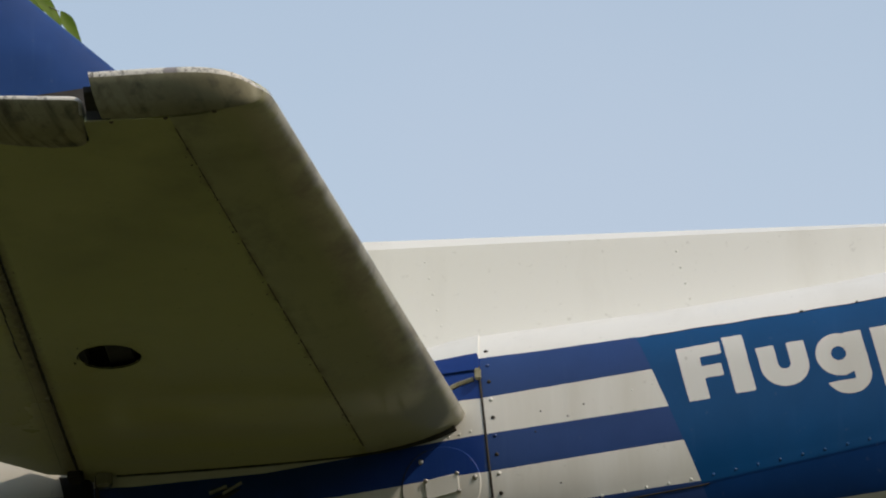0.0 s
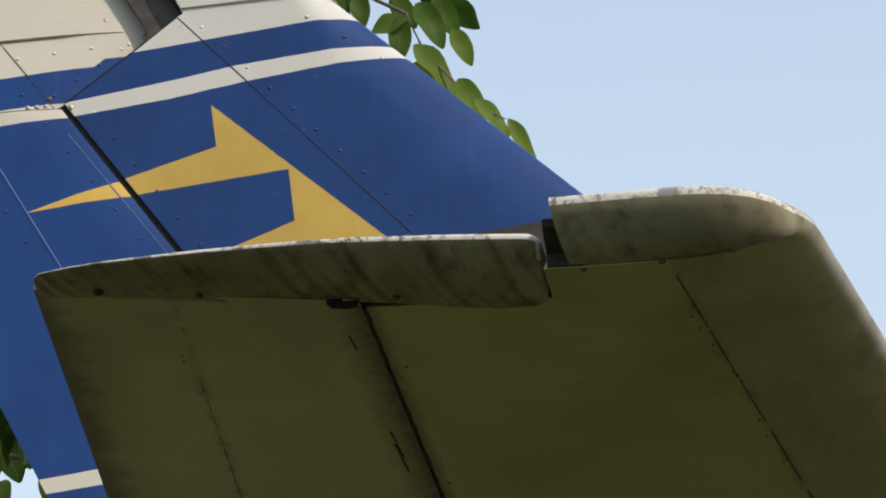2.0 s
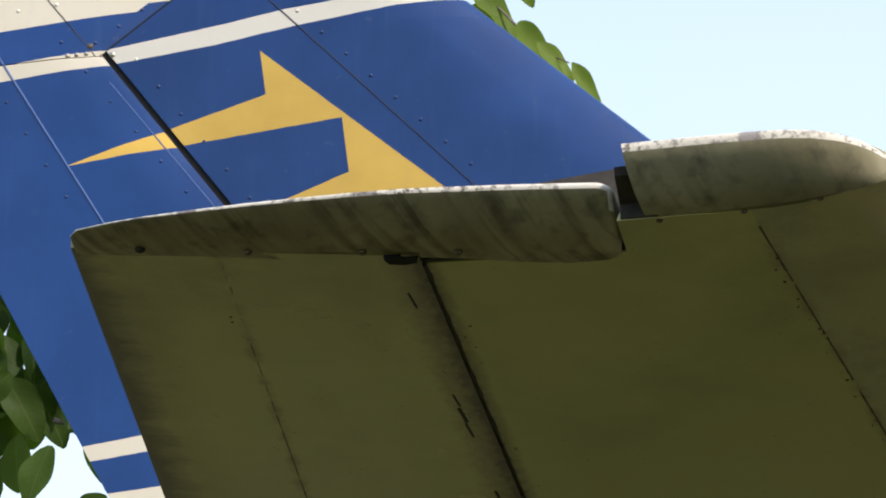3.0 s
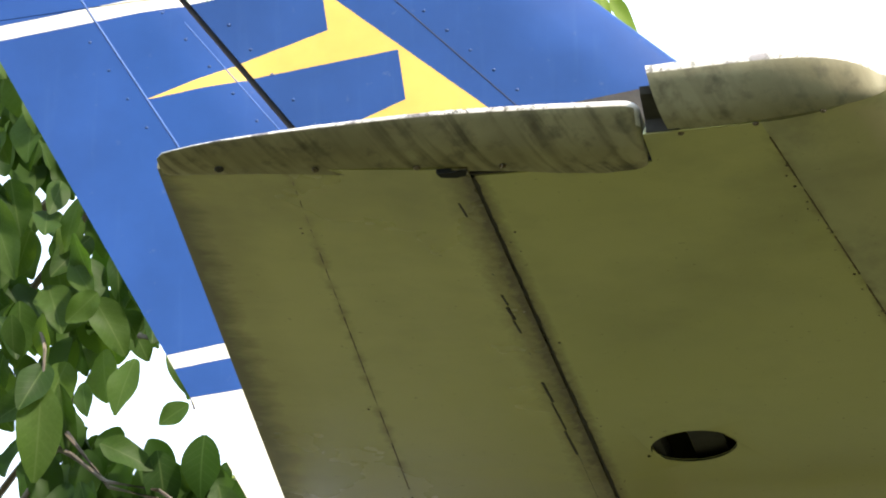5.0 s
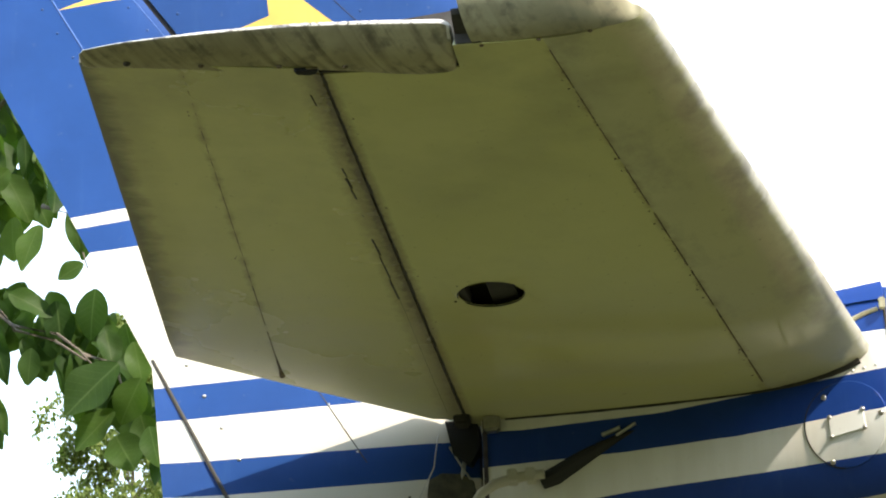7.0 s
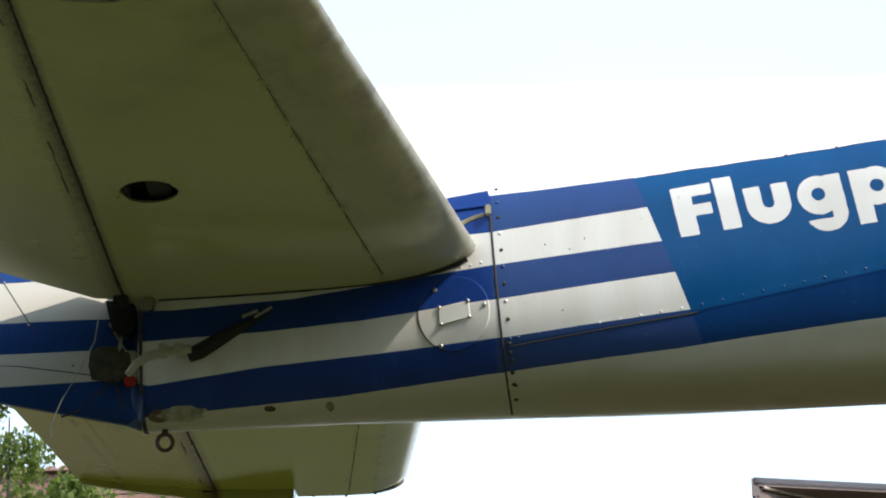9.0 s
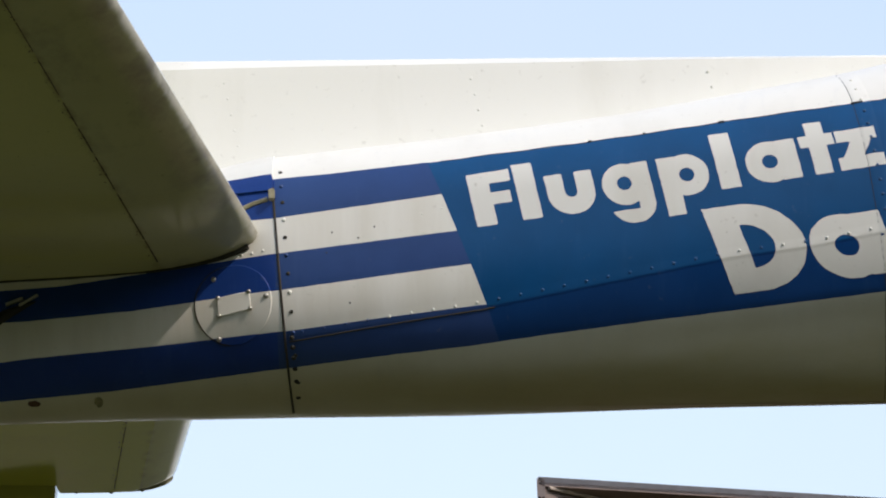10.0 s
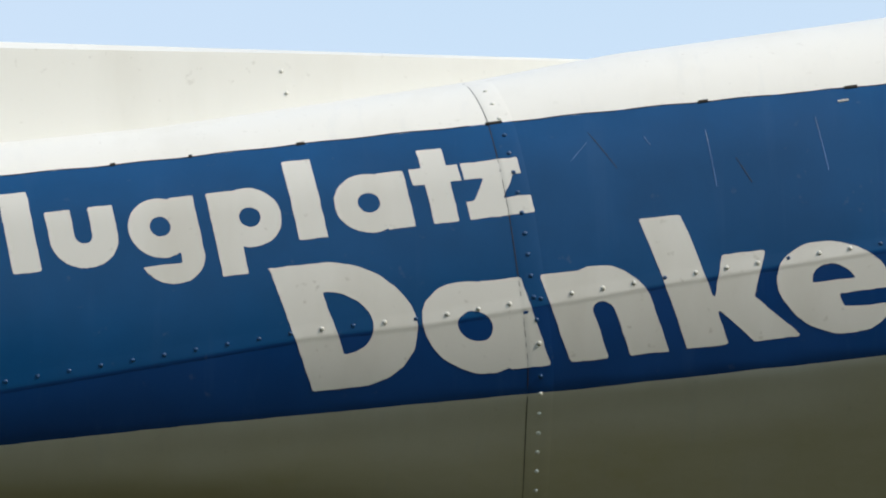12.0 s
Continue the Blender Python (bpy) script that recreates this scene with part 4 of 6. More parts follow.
bm = bmesh.new()
rows = []
for z in lin(0.285, -0.25, 60):
    rows.append([bm.verts.new(skin_point(seam_2(z) + d, z, 0.0002 + lap_rise(seam_2(z) + d, z) + strip_rise(seam_2(z) + d, z))[0]) for d in (0.0005, 0.0032, 0.009, 0.018, 0.0268, 0.031)])
for a, b in zip(rows, rows[1:]):
    for i in range(5):
        bm.faces.new((a[i], a[i + 1], b[i + 1], b[i]))
part("joint_strip", bm, M_BODY, body, "riveted joint strip", 60)
bm = bmesh.new()
belt(bm, lambda x: lerp_table(x, LAP) + 0.017, lambda x: lerp_table(x, LAP) - 0.0035,
     lambda k: 0.0002 + 0.0007 * (k / 0.82 if k < 0.83 else max(0.0, 1 - (k - 0.83) / 0.17)), lin(0.722, 2.6, 80))
part("lap_joint", bm, M_BODY, body, "riveted edge of the lapped skin", 60)
for x in np.arange(0.745, 2.35, 0.0375).tolist():
    body_rivet(x, lerp_table(x, LAP) + 0.009, 0.0029)
skin_line("lap_gap", [(x, lerp_table(x, LAP) - 0.003) for x in lin(0.722, 1.075, 20)], 0.0016, M_SEAM, body)
for x, z in ((0.644, -0.031), (0.662, -0.029), (0.681, -0.026)):
    body_rivet(x, z, 0.0026)
# odd rivets and chips on the stripes
for x, z in ((0.80, 0.0), (0.873, 0.007), (0.955, 0.026), (0.99, 0.035), (0.79, -0.036), (0.828, -0.125), (1.052, -0.105), (0.845, -0.012)):
    body_rivet(x, z, 0.0017, "dark" if x < 0.9 else "")
for x, z in ((0.55, -0.032), (0.575, -0.022), (0.60, -0.013), (0.625, -0.006), (0.65, 0.0), (0.67, 0.004)):
    body_rivet(x, z, 0.003)
# dark, lifted edge along the top of the blue film
for a, b in ((0.99, 1.22), (1.225, 1.44), (1.445, 1.68), (1.71, 1.86), (1.87, 2.05), (2.06, 2.45)):
    skin_line("film_edge", [(x, table_at(x, BLUE_TOP) + 0.0008 * math.sin(x * 60)) for x in lin(a, b, 14)], 0.0007, M_SEAM, body)
for x, w in ((1.245, 0.006), (1.34, 0.004), (1.47, 0.01), (1.70, 0.02), (1.96, 0.012), (2.14, 0.016)):
    skin_line("film_tear", [(x, table_at(x, BLUE_TOP)), (x + w, table_at(x + w, BLUE_TOP) + 0.0006)], 0.0024, M_SEAM, body)
M_SCRATCH = simple("scuffed_blue", (0.10, 0.19, 0.36), 0.5)
for a, b, m in (((1.822, 0.185), (1.855, 0.135), M_SEAM), ((1.82, 0.17), (1.80, 0.145), M_SCRATCH), ((1.965, 0.185), (1.975, 0.11), M_SCRATCH),
                ((2.0, 0.147), (2.018, 0.115), M_SEAM), ((2.10, 0.20), (2.112, 0.13), M_SCRATCH), ((1.89, 0.177), (1.897, 0.165), M_SCRATCH)):
    skin_line("scratch", [(a[0] + (b[0] - a[0]) * k, a[1] + (b[1] - a[1]) * k) for k in lin(0, 1, 6)], 0.00045, m, body)
skin_line("chip", [(2.13, 0.222), (2.143, 0.2245)], 0.0016, M_LETTER, body)

# round inspection cover with its small oblong plate
PLATE, PLATE_R = (0.628, -0.114), 0.067
bm = bmesh.new()
rings = []
for r, off in ((PLATE_R, 0.0002), (PLATE_R - 0.0012, 0.0022), (PLATE_R * 0.6, 0.0024), (PLATE_R * 0.25, 0.0024)):
    rings.append([skin_point(PLATE[0] + r * math.cos(a), max(PLATE[1] + r * math.sin(a), -0.235), off)[0] for a in lin(0, 2 * math.pi, 40, endpoint=False)])
loft(bm, rings, caps=False)
bm.faces.new([bm.verts.new(p) for p in rings[-1]])
cover = part("inspection_cover", bm, M_BODY, body, "round riveted inspection cover")
bm = bmesh.new()
tube(bm, [skin_point(PLATE[0] + PLATE_R * math.cos(a), max(PLATE[1] + PLATE_R * math.sin(a), -0.235), 0.0004)[0] for a in lin(1.9, 4.6, 24)], 0.0013, 6)
part("cover_gap", bm, M_SEAM, cover)
bm = bmesh.new()
outline = [(0.600, -0.103), (0.657, -0.096), (0.659, -0.126), (0.602, -0.135)]
loft(bm, [[skin_point(x, z, off)[0] for x, z in outline] for off in (0.002, 0.0055)])
bmesh.ops.bevel(bm, geom=list(bm.edges), offset=0.0012, segments=1, affect="EDGES")
part("oblong_plate", bm, M_WHITE, cover, "small oblong cover plate")
for x, z in outline:
    p, n = skin_point(x + (0.634 - x) * 0.06, z + (-0.11 - z) * 0.06, 0.005)
    rivet(p, n, "metal", cover, 0.0042)
for x, z in ((0.595, -0.070), (0.602, -0.170), (0.685, -0.106)):
    p, n = skin_point(x, z, 0.0025)
    rivet(p, n, "metal", cover, 0.0048)

M_DIRTYWHITE = plain_paint("dirty_white", (0.42, 0.40, 0.32), 0.6, 0.7)
# ---- tail end: slot, push rod, bracket, ring, cables ----
bm = bmesh.new()
spine = [(0.128, -0.142, 0.014), (0.15, -0.136, 0.016), (0.19, -0.116, 0.014), (0.23, -0.098, 0.010), (0.262, -0.085, 0.006), (0.285, -0.078, 0.002)]
tube(bm, [skin_point(x, z, -0.002)[0] for x, z, r in spine], [r for *_, r in spine], 10)
part("rubber_boot", bm, M_BLACK, body, "torn black rubber boot over a slot")
for pts, r, m, nm in (([(0.232, -0.080), (0.262, -0.072)], 0.004, M_METAL, "torn_strip"), ([(0.255, -0.084), (0.288, -0.068)], 0.003, M_METAL, "torn_strip")):
    skin_line(nm, pts, r, m, body, 0.004)
bm = bmesh.new()
tube(bm, [(0.018, -0.129, -0.188), (0.034, -0.129, -0.168), (0.056, -0.124, -0.152), (0.09, -0.112, -0.140), (0.135, -0.115, -0.138)], [0.006, 0.008, 0.009, 0.0085, 0.008], 10)
rod = part("push_rod", bm, M_DIRTYWHITE, plane, "chipped white elevator push rod")
for x in (0.075, 0.105):
    bm = bmesh.new()
    box(bm, (x, -0.126, -0.150), (x + 0.016, -0.100, -0.128), 0.002)
    part("rod_clamp", bm, M_DIRTYWHITE, rod)
# black block put where the opening between rudder and fuselage lies dark
bm = bmesh.new()
loft(bm, [[Vector((x, y, z)) for x, z in ((-0.034, -0.012), (0.020, -0.016), (0.022, -0.062), (0.006, -0.088), (-0.022, -0.070))] for y in (-0.055, -0.012)])
part("hinge_bracket", bm, M_BLACK, plane, "black block standing in for the dark opening by the rudder")
# dark block added to hide the sunlit end of the elevator's nose
bm = bmesh.new()
box(bm, (-0.012, -0.108, -0.036), (0.014, -0.074, 0.012), 0.004)
part("root_plug", bm, M_SEAM, plane)
bm = bmesh.new()
box(bm, (0.036, -0.10, -0.05), (0.062, -0.078, -0.022), 0.004)
part("hinge_lug", bm, M_METAL, plane)
bm = bmesh.new()
loft(bm, [[Vector((x, y, z)) for x, z in ((-0.066, -0.104), (-0.045, -0.094), (-0.012, -0.098), (0.008, -0.112), (0.012, -0.135), (0.0, -0.16), (-0.018, -0.169), (-0.04, -0.164), (-0.064, -0.158), (-0.070, -0.132))] for y in (-0.038, -0.031)])
part("grey_plate", bm, simple("weathered_plate", (0.058, 0.054, 0.032), 0.7, 0.1, 40, 0.6), plane, "weathered grey plate at the rudder foot")
bm = bmesh.new()
tube(bm, [(-0.012, -0.034, -0.110), (-0.002, -0.044, -0.06), (-0.018, -0.046, -0.02)], 0.004, 8)
part("hinge_arm", bm, M_METAL, plane)
bm = bmesh.new()
box(bm, (-0.002, -0.042, -0.176), (0.020, -0.012, -0.158), 0.003)
part("red_block", bm, M_RED, plane, "small red fitting")
bm = bmesh.new()
tube(bm, [(0.018, -0.018, -0.165), (0.022, -0.02, -0.20), (0.018, -0.018, -0.238)], [0.016, 0.017, 0.012], 12)
part("rudder_foot", bm, plain_paint("foot_blue", BLUE, 0.3, 0.1), rudder, "rounded blue rudder foot")
bm = bmesh.new()
ring_pts = [Vector((0.071 + 0.0145 * math.sin(a), -0.004 * math.cos(a), -0.279 + 0.0145 * math.cos(a))) for a in lin(0, 2 * math.pi, 25)]
tube(bm, ring_pts, 0.0040, 8)
part("tie_down_ring", bm, M_RUST, plane, "rusty tie-down ring")
bm = bmesh.new()
tube(bm, [(0.071, 0, -0.245), (0.071, 0, -0.266)], 0.006, 8)
part("ring_shank", bm, M_RUST, plane)
bm = bmesh.new()
loft(bm, [[p + Vector((dx, 0, 0)) for p in body_ring(0.034, 0.003)] for dx in (-0.002, 0.005)])
part("tail_rim", bm, simple("stained_rim", (0.05, 0.04, 0.05), 0.6, 0.2, 30, 0.6), body)


def skin_patch(name, cx, cz, rx, rz, seed, material, label="", off=0.0010):
    """A thin ragged patch of peeled or stained paint on the near skin."""
    bm = bmesh.new()
    rings = []
    for f in (1.0, 0.7, 0.4, 0.12):
        ring = []
        for k in range(30):
            a = 2 * math.pi * k / 30
            r = f * (1 + 0.3 * noise.noise(Vector((math.cos(a) * 2.2 + seed, math.sin(a) * 2.2, seed))))
            ring.append(skin_point(cx + rx * r * math.cos(a), max(cz + rz * r * math.sin(a), lerp_table(cx, LOW) + 0.003), off)[0])
        rings.append(ring)
    loft(bm, rings, caps=False)
    bm.faces.new([bm.verts.new(p) for p in rings[-1]])
    return part(name, bm, material, body, label, 60)


M_PEEL = simple("peeled_paint", (0.31, 0.285, 0.20), 0.8, 0.0, 50, 0.5)
M_STAIN = simple("drain_stain", (0.24, 0.22, 0.13), 0.8, 0.0, 70, 0.5)
skin_patch("peeling_patch", 0.110, -0.2385, 0.044, 0.011, 2.0, M_PEEL, "patch of peeled, rusting paint")
skin_patch("rust_patch", 0.066, -0.2405, 0.022, 0.009, 5.3, simple("rust_smear", (0.13, 0.085, 0.06), 0.85, 0.0, 80, 0.5), off=0.0006)
skin_patch("drain_stain", 0.274, -0.240, 0.011, 0.0035, 7.0, M_RUST)
skin_patch("drain_stain", 0.386, -0.241, 0.008, 0.005, 9.0, M_STAIN)
for pts, r, m, nm in (([(-0.046, -0.05, -0.03), (-0.055, -0.055, -0.09), (-0.085, -0.055, -0.15), (-0.118, -0.05, -0.20), (-0.138, -0.05, -0.245), (-0.137, -0.05, -0.27)], 0.0013, M_METAL, "steel_wire"),
                      ([(-0.028, -0.050, -0.055), (-0.012, -0.050, -0.085), (0.004, -0.048, -0.112)], 0.0018, M_METAL, "bent_wire"),
                      ([(-0.02, -0.045, -0.165), (-0.055, -0.05, -0.195), (-0.09, -0.05, -0.225), (-0.12, -0.046, -0.232)], 0.0019, M_BLACK, "black_cable"),
                      ([(-0.02, -0.045, -0.17), (-0.008, -0.055, -0.20), (-0.004, -0.05, -0.225)], 0.0028, M_BLACK, "black_cable"),
                      ([(-0.36, -0.025, -0.106), (-0.2, -0.032, -0.124), (-0.06, -0.04, -0.152)], 0.0010, M_SEAM, "control_cable")):
    bm = bmesh.new()
    tube(bm, pts, r, 6)
    part(nm, bm, m, plane)


# ---- fin and rudder details ----
def fin_line(name, a, b, radius, material, parent, off=0.0, n=2):
    bm = bmesh.new()
    tube(bm, [(a[0] + (b[0] - a[0]) * k, -(fin_half(a[0] + (b[0] - a[0]) * k, a[1] + (b[1] - a[1]) * k) + off), a[1] + (b[1] - a[1]) * k) for k in lin(0, 1, 12)], radius, 6)
    return part(name, bm, material, parent)


def fin_half(x, z):
    """Half thickness of fin or rudder at a place."""
    hx = hinge_x(z) if z < 0.972 else (-0.645 + (z - 0.97) * 1.35 if z < 1.095 else -0.481)
    if x > hx:
        front, back = le_x(max(z, 0.415)), hx + 0.006
        thick, tail = (0.043 - 0.012 * z, 0.034 - 0.010 * z) if z < 0.972 else (0.031 - 0.012 * max(0, z - 1.1), 0.024)
        power = 0.5
    else:
        front, back = hx - 0.006, rudder_te(z)
        thick, tail = (0.034 - 0.009 * max(z, 0), 0.005) if z < 0.966 else (0.026, 0.005)
        power = 0.05
    s = min(max((x - front) / (back - front), 0.0), 1.0)
    return thick * min(1.0, (s / 0.22) ** power) if s < 0.22 else thick + (tail - thick) * ((s - 0.22) / 0.78)


fin_line("panel_joint", (-0.482, 1.088), (-0.163, 0.73), 0.0009, M_FINJOINT, fin)
fin_line("panel_joint", (-0.163, 0.73), (0.02, 0.52), 0.0009, M_FINJOINT, fin)
M_CREASE = plain_paint("crease_blue", (0.05, 0.11, 0.29), 0.35, 0.1)
fin_line("skin_crease", (-0.785, 0.98), (-0.60, 0.65), 0.0014, M_CREASE, rudder)
fin_line("skin_crease", (-0.635, 0.925), (-0.43, 0.64), 0.0010, M_CREASE, rudder)
fin_line("panel_joint", (-0.735, 1.078), (-0.655, 0.966), 0.0007, M_SEAM, rudder)
fin_line("skin_crease", (-0.262, 0.095), (-0.170, -0.06), 0.0010, M_SEAM, rudder)
bm = bmesh.new()
tube(bm, [(-0.530, -0.004, 0.158), (-0.397, -0.009, -0.112)], 0.0035, 6)
part("tab_gap", bm, M_SEAM, rudder)
# dark hinge gap in front of the rudder
bm = bmesh.new()
rings = []
for z in lin(0.0, 0.968, 14):
    half = 0.0305 - 0.0095 * z
    rings.append([Vector((hinge_x(z) + dx, y, z)) for dx, y in ((-0.006, -half), (0.005, -half), (0.005, half), (-0.006, half))])
loft(bm, rings)
part("hinge_gap", bm, M_GAP, fin)
bm = bmesh.new()
rings = []
for z in (0.968, 1.03, 1.095, 1.18, 1.265):
    x = -0.645 + (z - 0.969) * 1.35 if z < 1.0951 else -0.481 - (z - 1.095) * 0.5
    rings.append([Vector((x + dx, y, z)) for dx, y in ((-0.004, -0.021), (0.005, -0.021), (0.005, 0.021), (-0.004, 0.021))])
loft(bm, rings)
part("horn_gap", bm, M_GAP, fin)
# dark sheet set into the notch for the fin cap's shadow on the horn
bm = bmesh.new()
rings = []
for z, back in ((1.062, 0.004), (1.10, 0.055), (1.18, 0.062), (1.262, 0.065)):
    x = -0.645 + (z - 0.969) * 1.35 if z < 1.0951 else -0.481 - (z - 1.095) * 0.5
    rings.append([Vector((x + dx, y, z)) for dx, y in ((-back, -0.006), (0.004, -0.006), (0.004, 0.03), (-back, 0.03))])
loft(bm, rings)
part("notch_web", bm, simple("notch_shade", (0.07, 0.064, 0.055), 0.8, 0.0, 30, 0.4), fin)


def tail_paint(x, z):
    upper = table_at(x, FIN_UPPER[0]) < z < table_at(x, FIN_UPPER[1])
    top = table_at(x, FIN_TOP[0]) < z < table_at(x, FIN_TOP[1])
    return "blue" if upper or top else "white"


def fin_rivets(a, b, count, paint, parent, size=0.0026):
    for k in lin(0, 1, count):
        x, z = a[0] + (b[0] - a[0]) * k, a[1] + (b[1] - a[1]) * k
        if paint in ("blue", "white"):
            paint = tail_paint(x, z)
        rivet((x, -fin_half(x, z), z), (0, -1, 0), paint, parent, size)


fin_rivets((-0.448, 1.070), (-0.130, 0.72), 11, "blue", fin)
fin_rivets((-0.60, 0.955), (-0.45, 0.74), 6, "blue", fin)
fin_rivets((-0.70, 0.99), (-0.50, 0.71), 7, "blue", rudder)
fin_rivets((-0.80, 0.96), (-0.665, 0.72), 6, "blue", rudder, 0.0024)
fin_rivets((-0.62, 0.93), (-0.48, 0.735), 5, "blue", rudder, 0.002)
fin_rivets((-0.83, 1.097), (-0.585, 1.097), 4, "metal", rudder, 0.0042)
fin_rivets((-0.76, 1.045), (-0.50, 1.062), 6, "white", rudder, 0.003)
fin_rivets((-0.655, 0.985), (-0.50, 1.095), 6, "white", rudder, 0.003)
fin_rivets((-0.452, 1.118), (-0.34, 1.13), 3, "metal", fin, 0.0042)
fin_rivets((-0.30, 1.068), (-0.20, 1.0), 3, "white", fin, 0.003)
fin_rivets((-0.6915, 0.969), (-0.667, 0.970), 3, "metal", rudder, 0.0036)
fin_rivets((-0.6615, 0.9805), (-0.6615, 0.9805), 1, "stain", rudder, 0.0042)
fin_rivets((-0.632, 0.9655), (-0.632, 0.9655), 1, "metal", fin, 0.0046)
fin_rivets((-0.50, 0.20), (-0.385, -0.03), 5, "metal", rudder, 0.0038)
fin_rivets((-0.255, 0.09), (-0.185, -0.04), 4, "metal", rudder, 0.0024)
fin_rivets((-0.34, -0.118), (-0.10, -0.128), 4, "dark", rudder, 0.0024)
rivet((-0.378, -0.022, -0.115), (0, -1, 0), "dark", rudder, 0.005)

# swing the rudder and all that moves with it
swung = [rudder] + list(rudder.children) + [ob for ob in plane.children if ob.name.split(".")[0] in ("grey_plate", "hinge_arm", "red_block", "steel_wire", "bent_wire", "black_cable", "control_cable", "hinge_bracket")]
for ob in swung:
    if ob.name.startswith("rivet"):
        ob.location = set_over(ob.location)
    else:
        for v in ob.data.vertices:
            v.co = set_over(v.co)

# rows of small screws on the dorsal fin
for x0, top in ((0.607, 0.36), (1.045, 0.352), (1.465, 0.35)):
    for k in range(6 if x0 < 0.7 else (4 if x0 < 1.2 else 2)):
        z = top - 0.0315 * k
        base, ridge = section(x0)[0] - 0.05, 0.40
        s = (z - base) / (ridge - base)
        rivet((x0 + 0.006 * k, -(0.020 + 0.018 * max(0.0, 1 - s) ** 3 + 0.012 * (1 - s)), z), (0, -1, 0), "white", dorsal, 0.0026)
# upper fairing plate at the front joint
bm = bmesh.new()
belt(bm, lambda x: 0.176, lambda x: 0.084, lambda k: 0.0042, lin(0.60, 0.699, 8))
edge = [[bm.verts.new(skin_point(x, z, off)[0]) for x, off in ((0.699, 0.0042), (0.6998, 0.0))] for z in lin(0.176, 0.084, 7)]
for a, b in zip(edge, edge[1:]):
    bm.faces.new((a[0], b[0], b[1], a[1]))
part("fairing_plate", bm, M_BODY, body, "small white fairing plate", 60)
skin_line("plate_edge", [(x, 0.1765) for x in lin(0.645, 0.697, 8)], 0.0013, M_RUST, body)
bm = bmesh.new()
box(bm, (0.692, -0.211, 0.062), (0.703, -0.200, 0.082), 0.002)
part("joint_bolt", bm, M_GRIME, body, "grimy clip at the skin joint")
skin_line("torn_strip", [(0.64, 0.052), (0.665, 0.062), (0.69, 0.068)], 0.0045, M_GRIME, body)


# ---- tailplane details ----
def stab_low(x, y):
    le = stab_le(y)
    s = (le - x) / (le - 0.008)
    return 0.004 + 0.017 * y - stab_half(min(max(s, 0), 1), y)


def elev_low(x, y):
    full, _ = elev_te(y)
    p = near_turn @ Vector((x - 0.006, y, -0.024 + 0.017 * y - (0.004 + 0.024 * (1 - x / full))))
    return p.z


M_JOINT = simple("rusty_joint", (0.115, 0.085, 0.042), 0.85, 0.0, 90, 0.7)

M_INNER = simple("dull_primer", (0.026, 0.024, 0.021), 0.8, 0.0, 60, 0.3)
M_RIB = simple("bare_rib", (0.035, 0.031, 0.026), 0.7, 0.2, 50, 0.5)


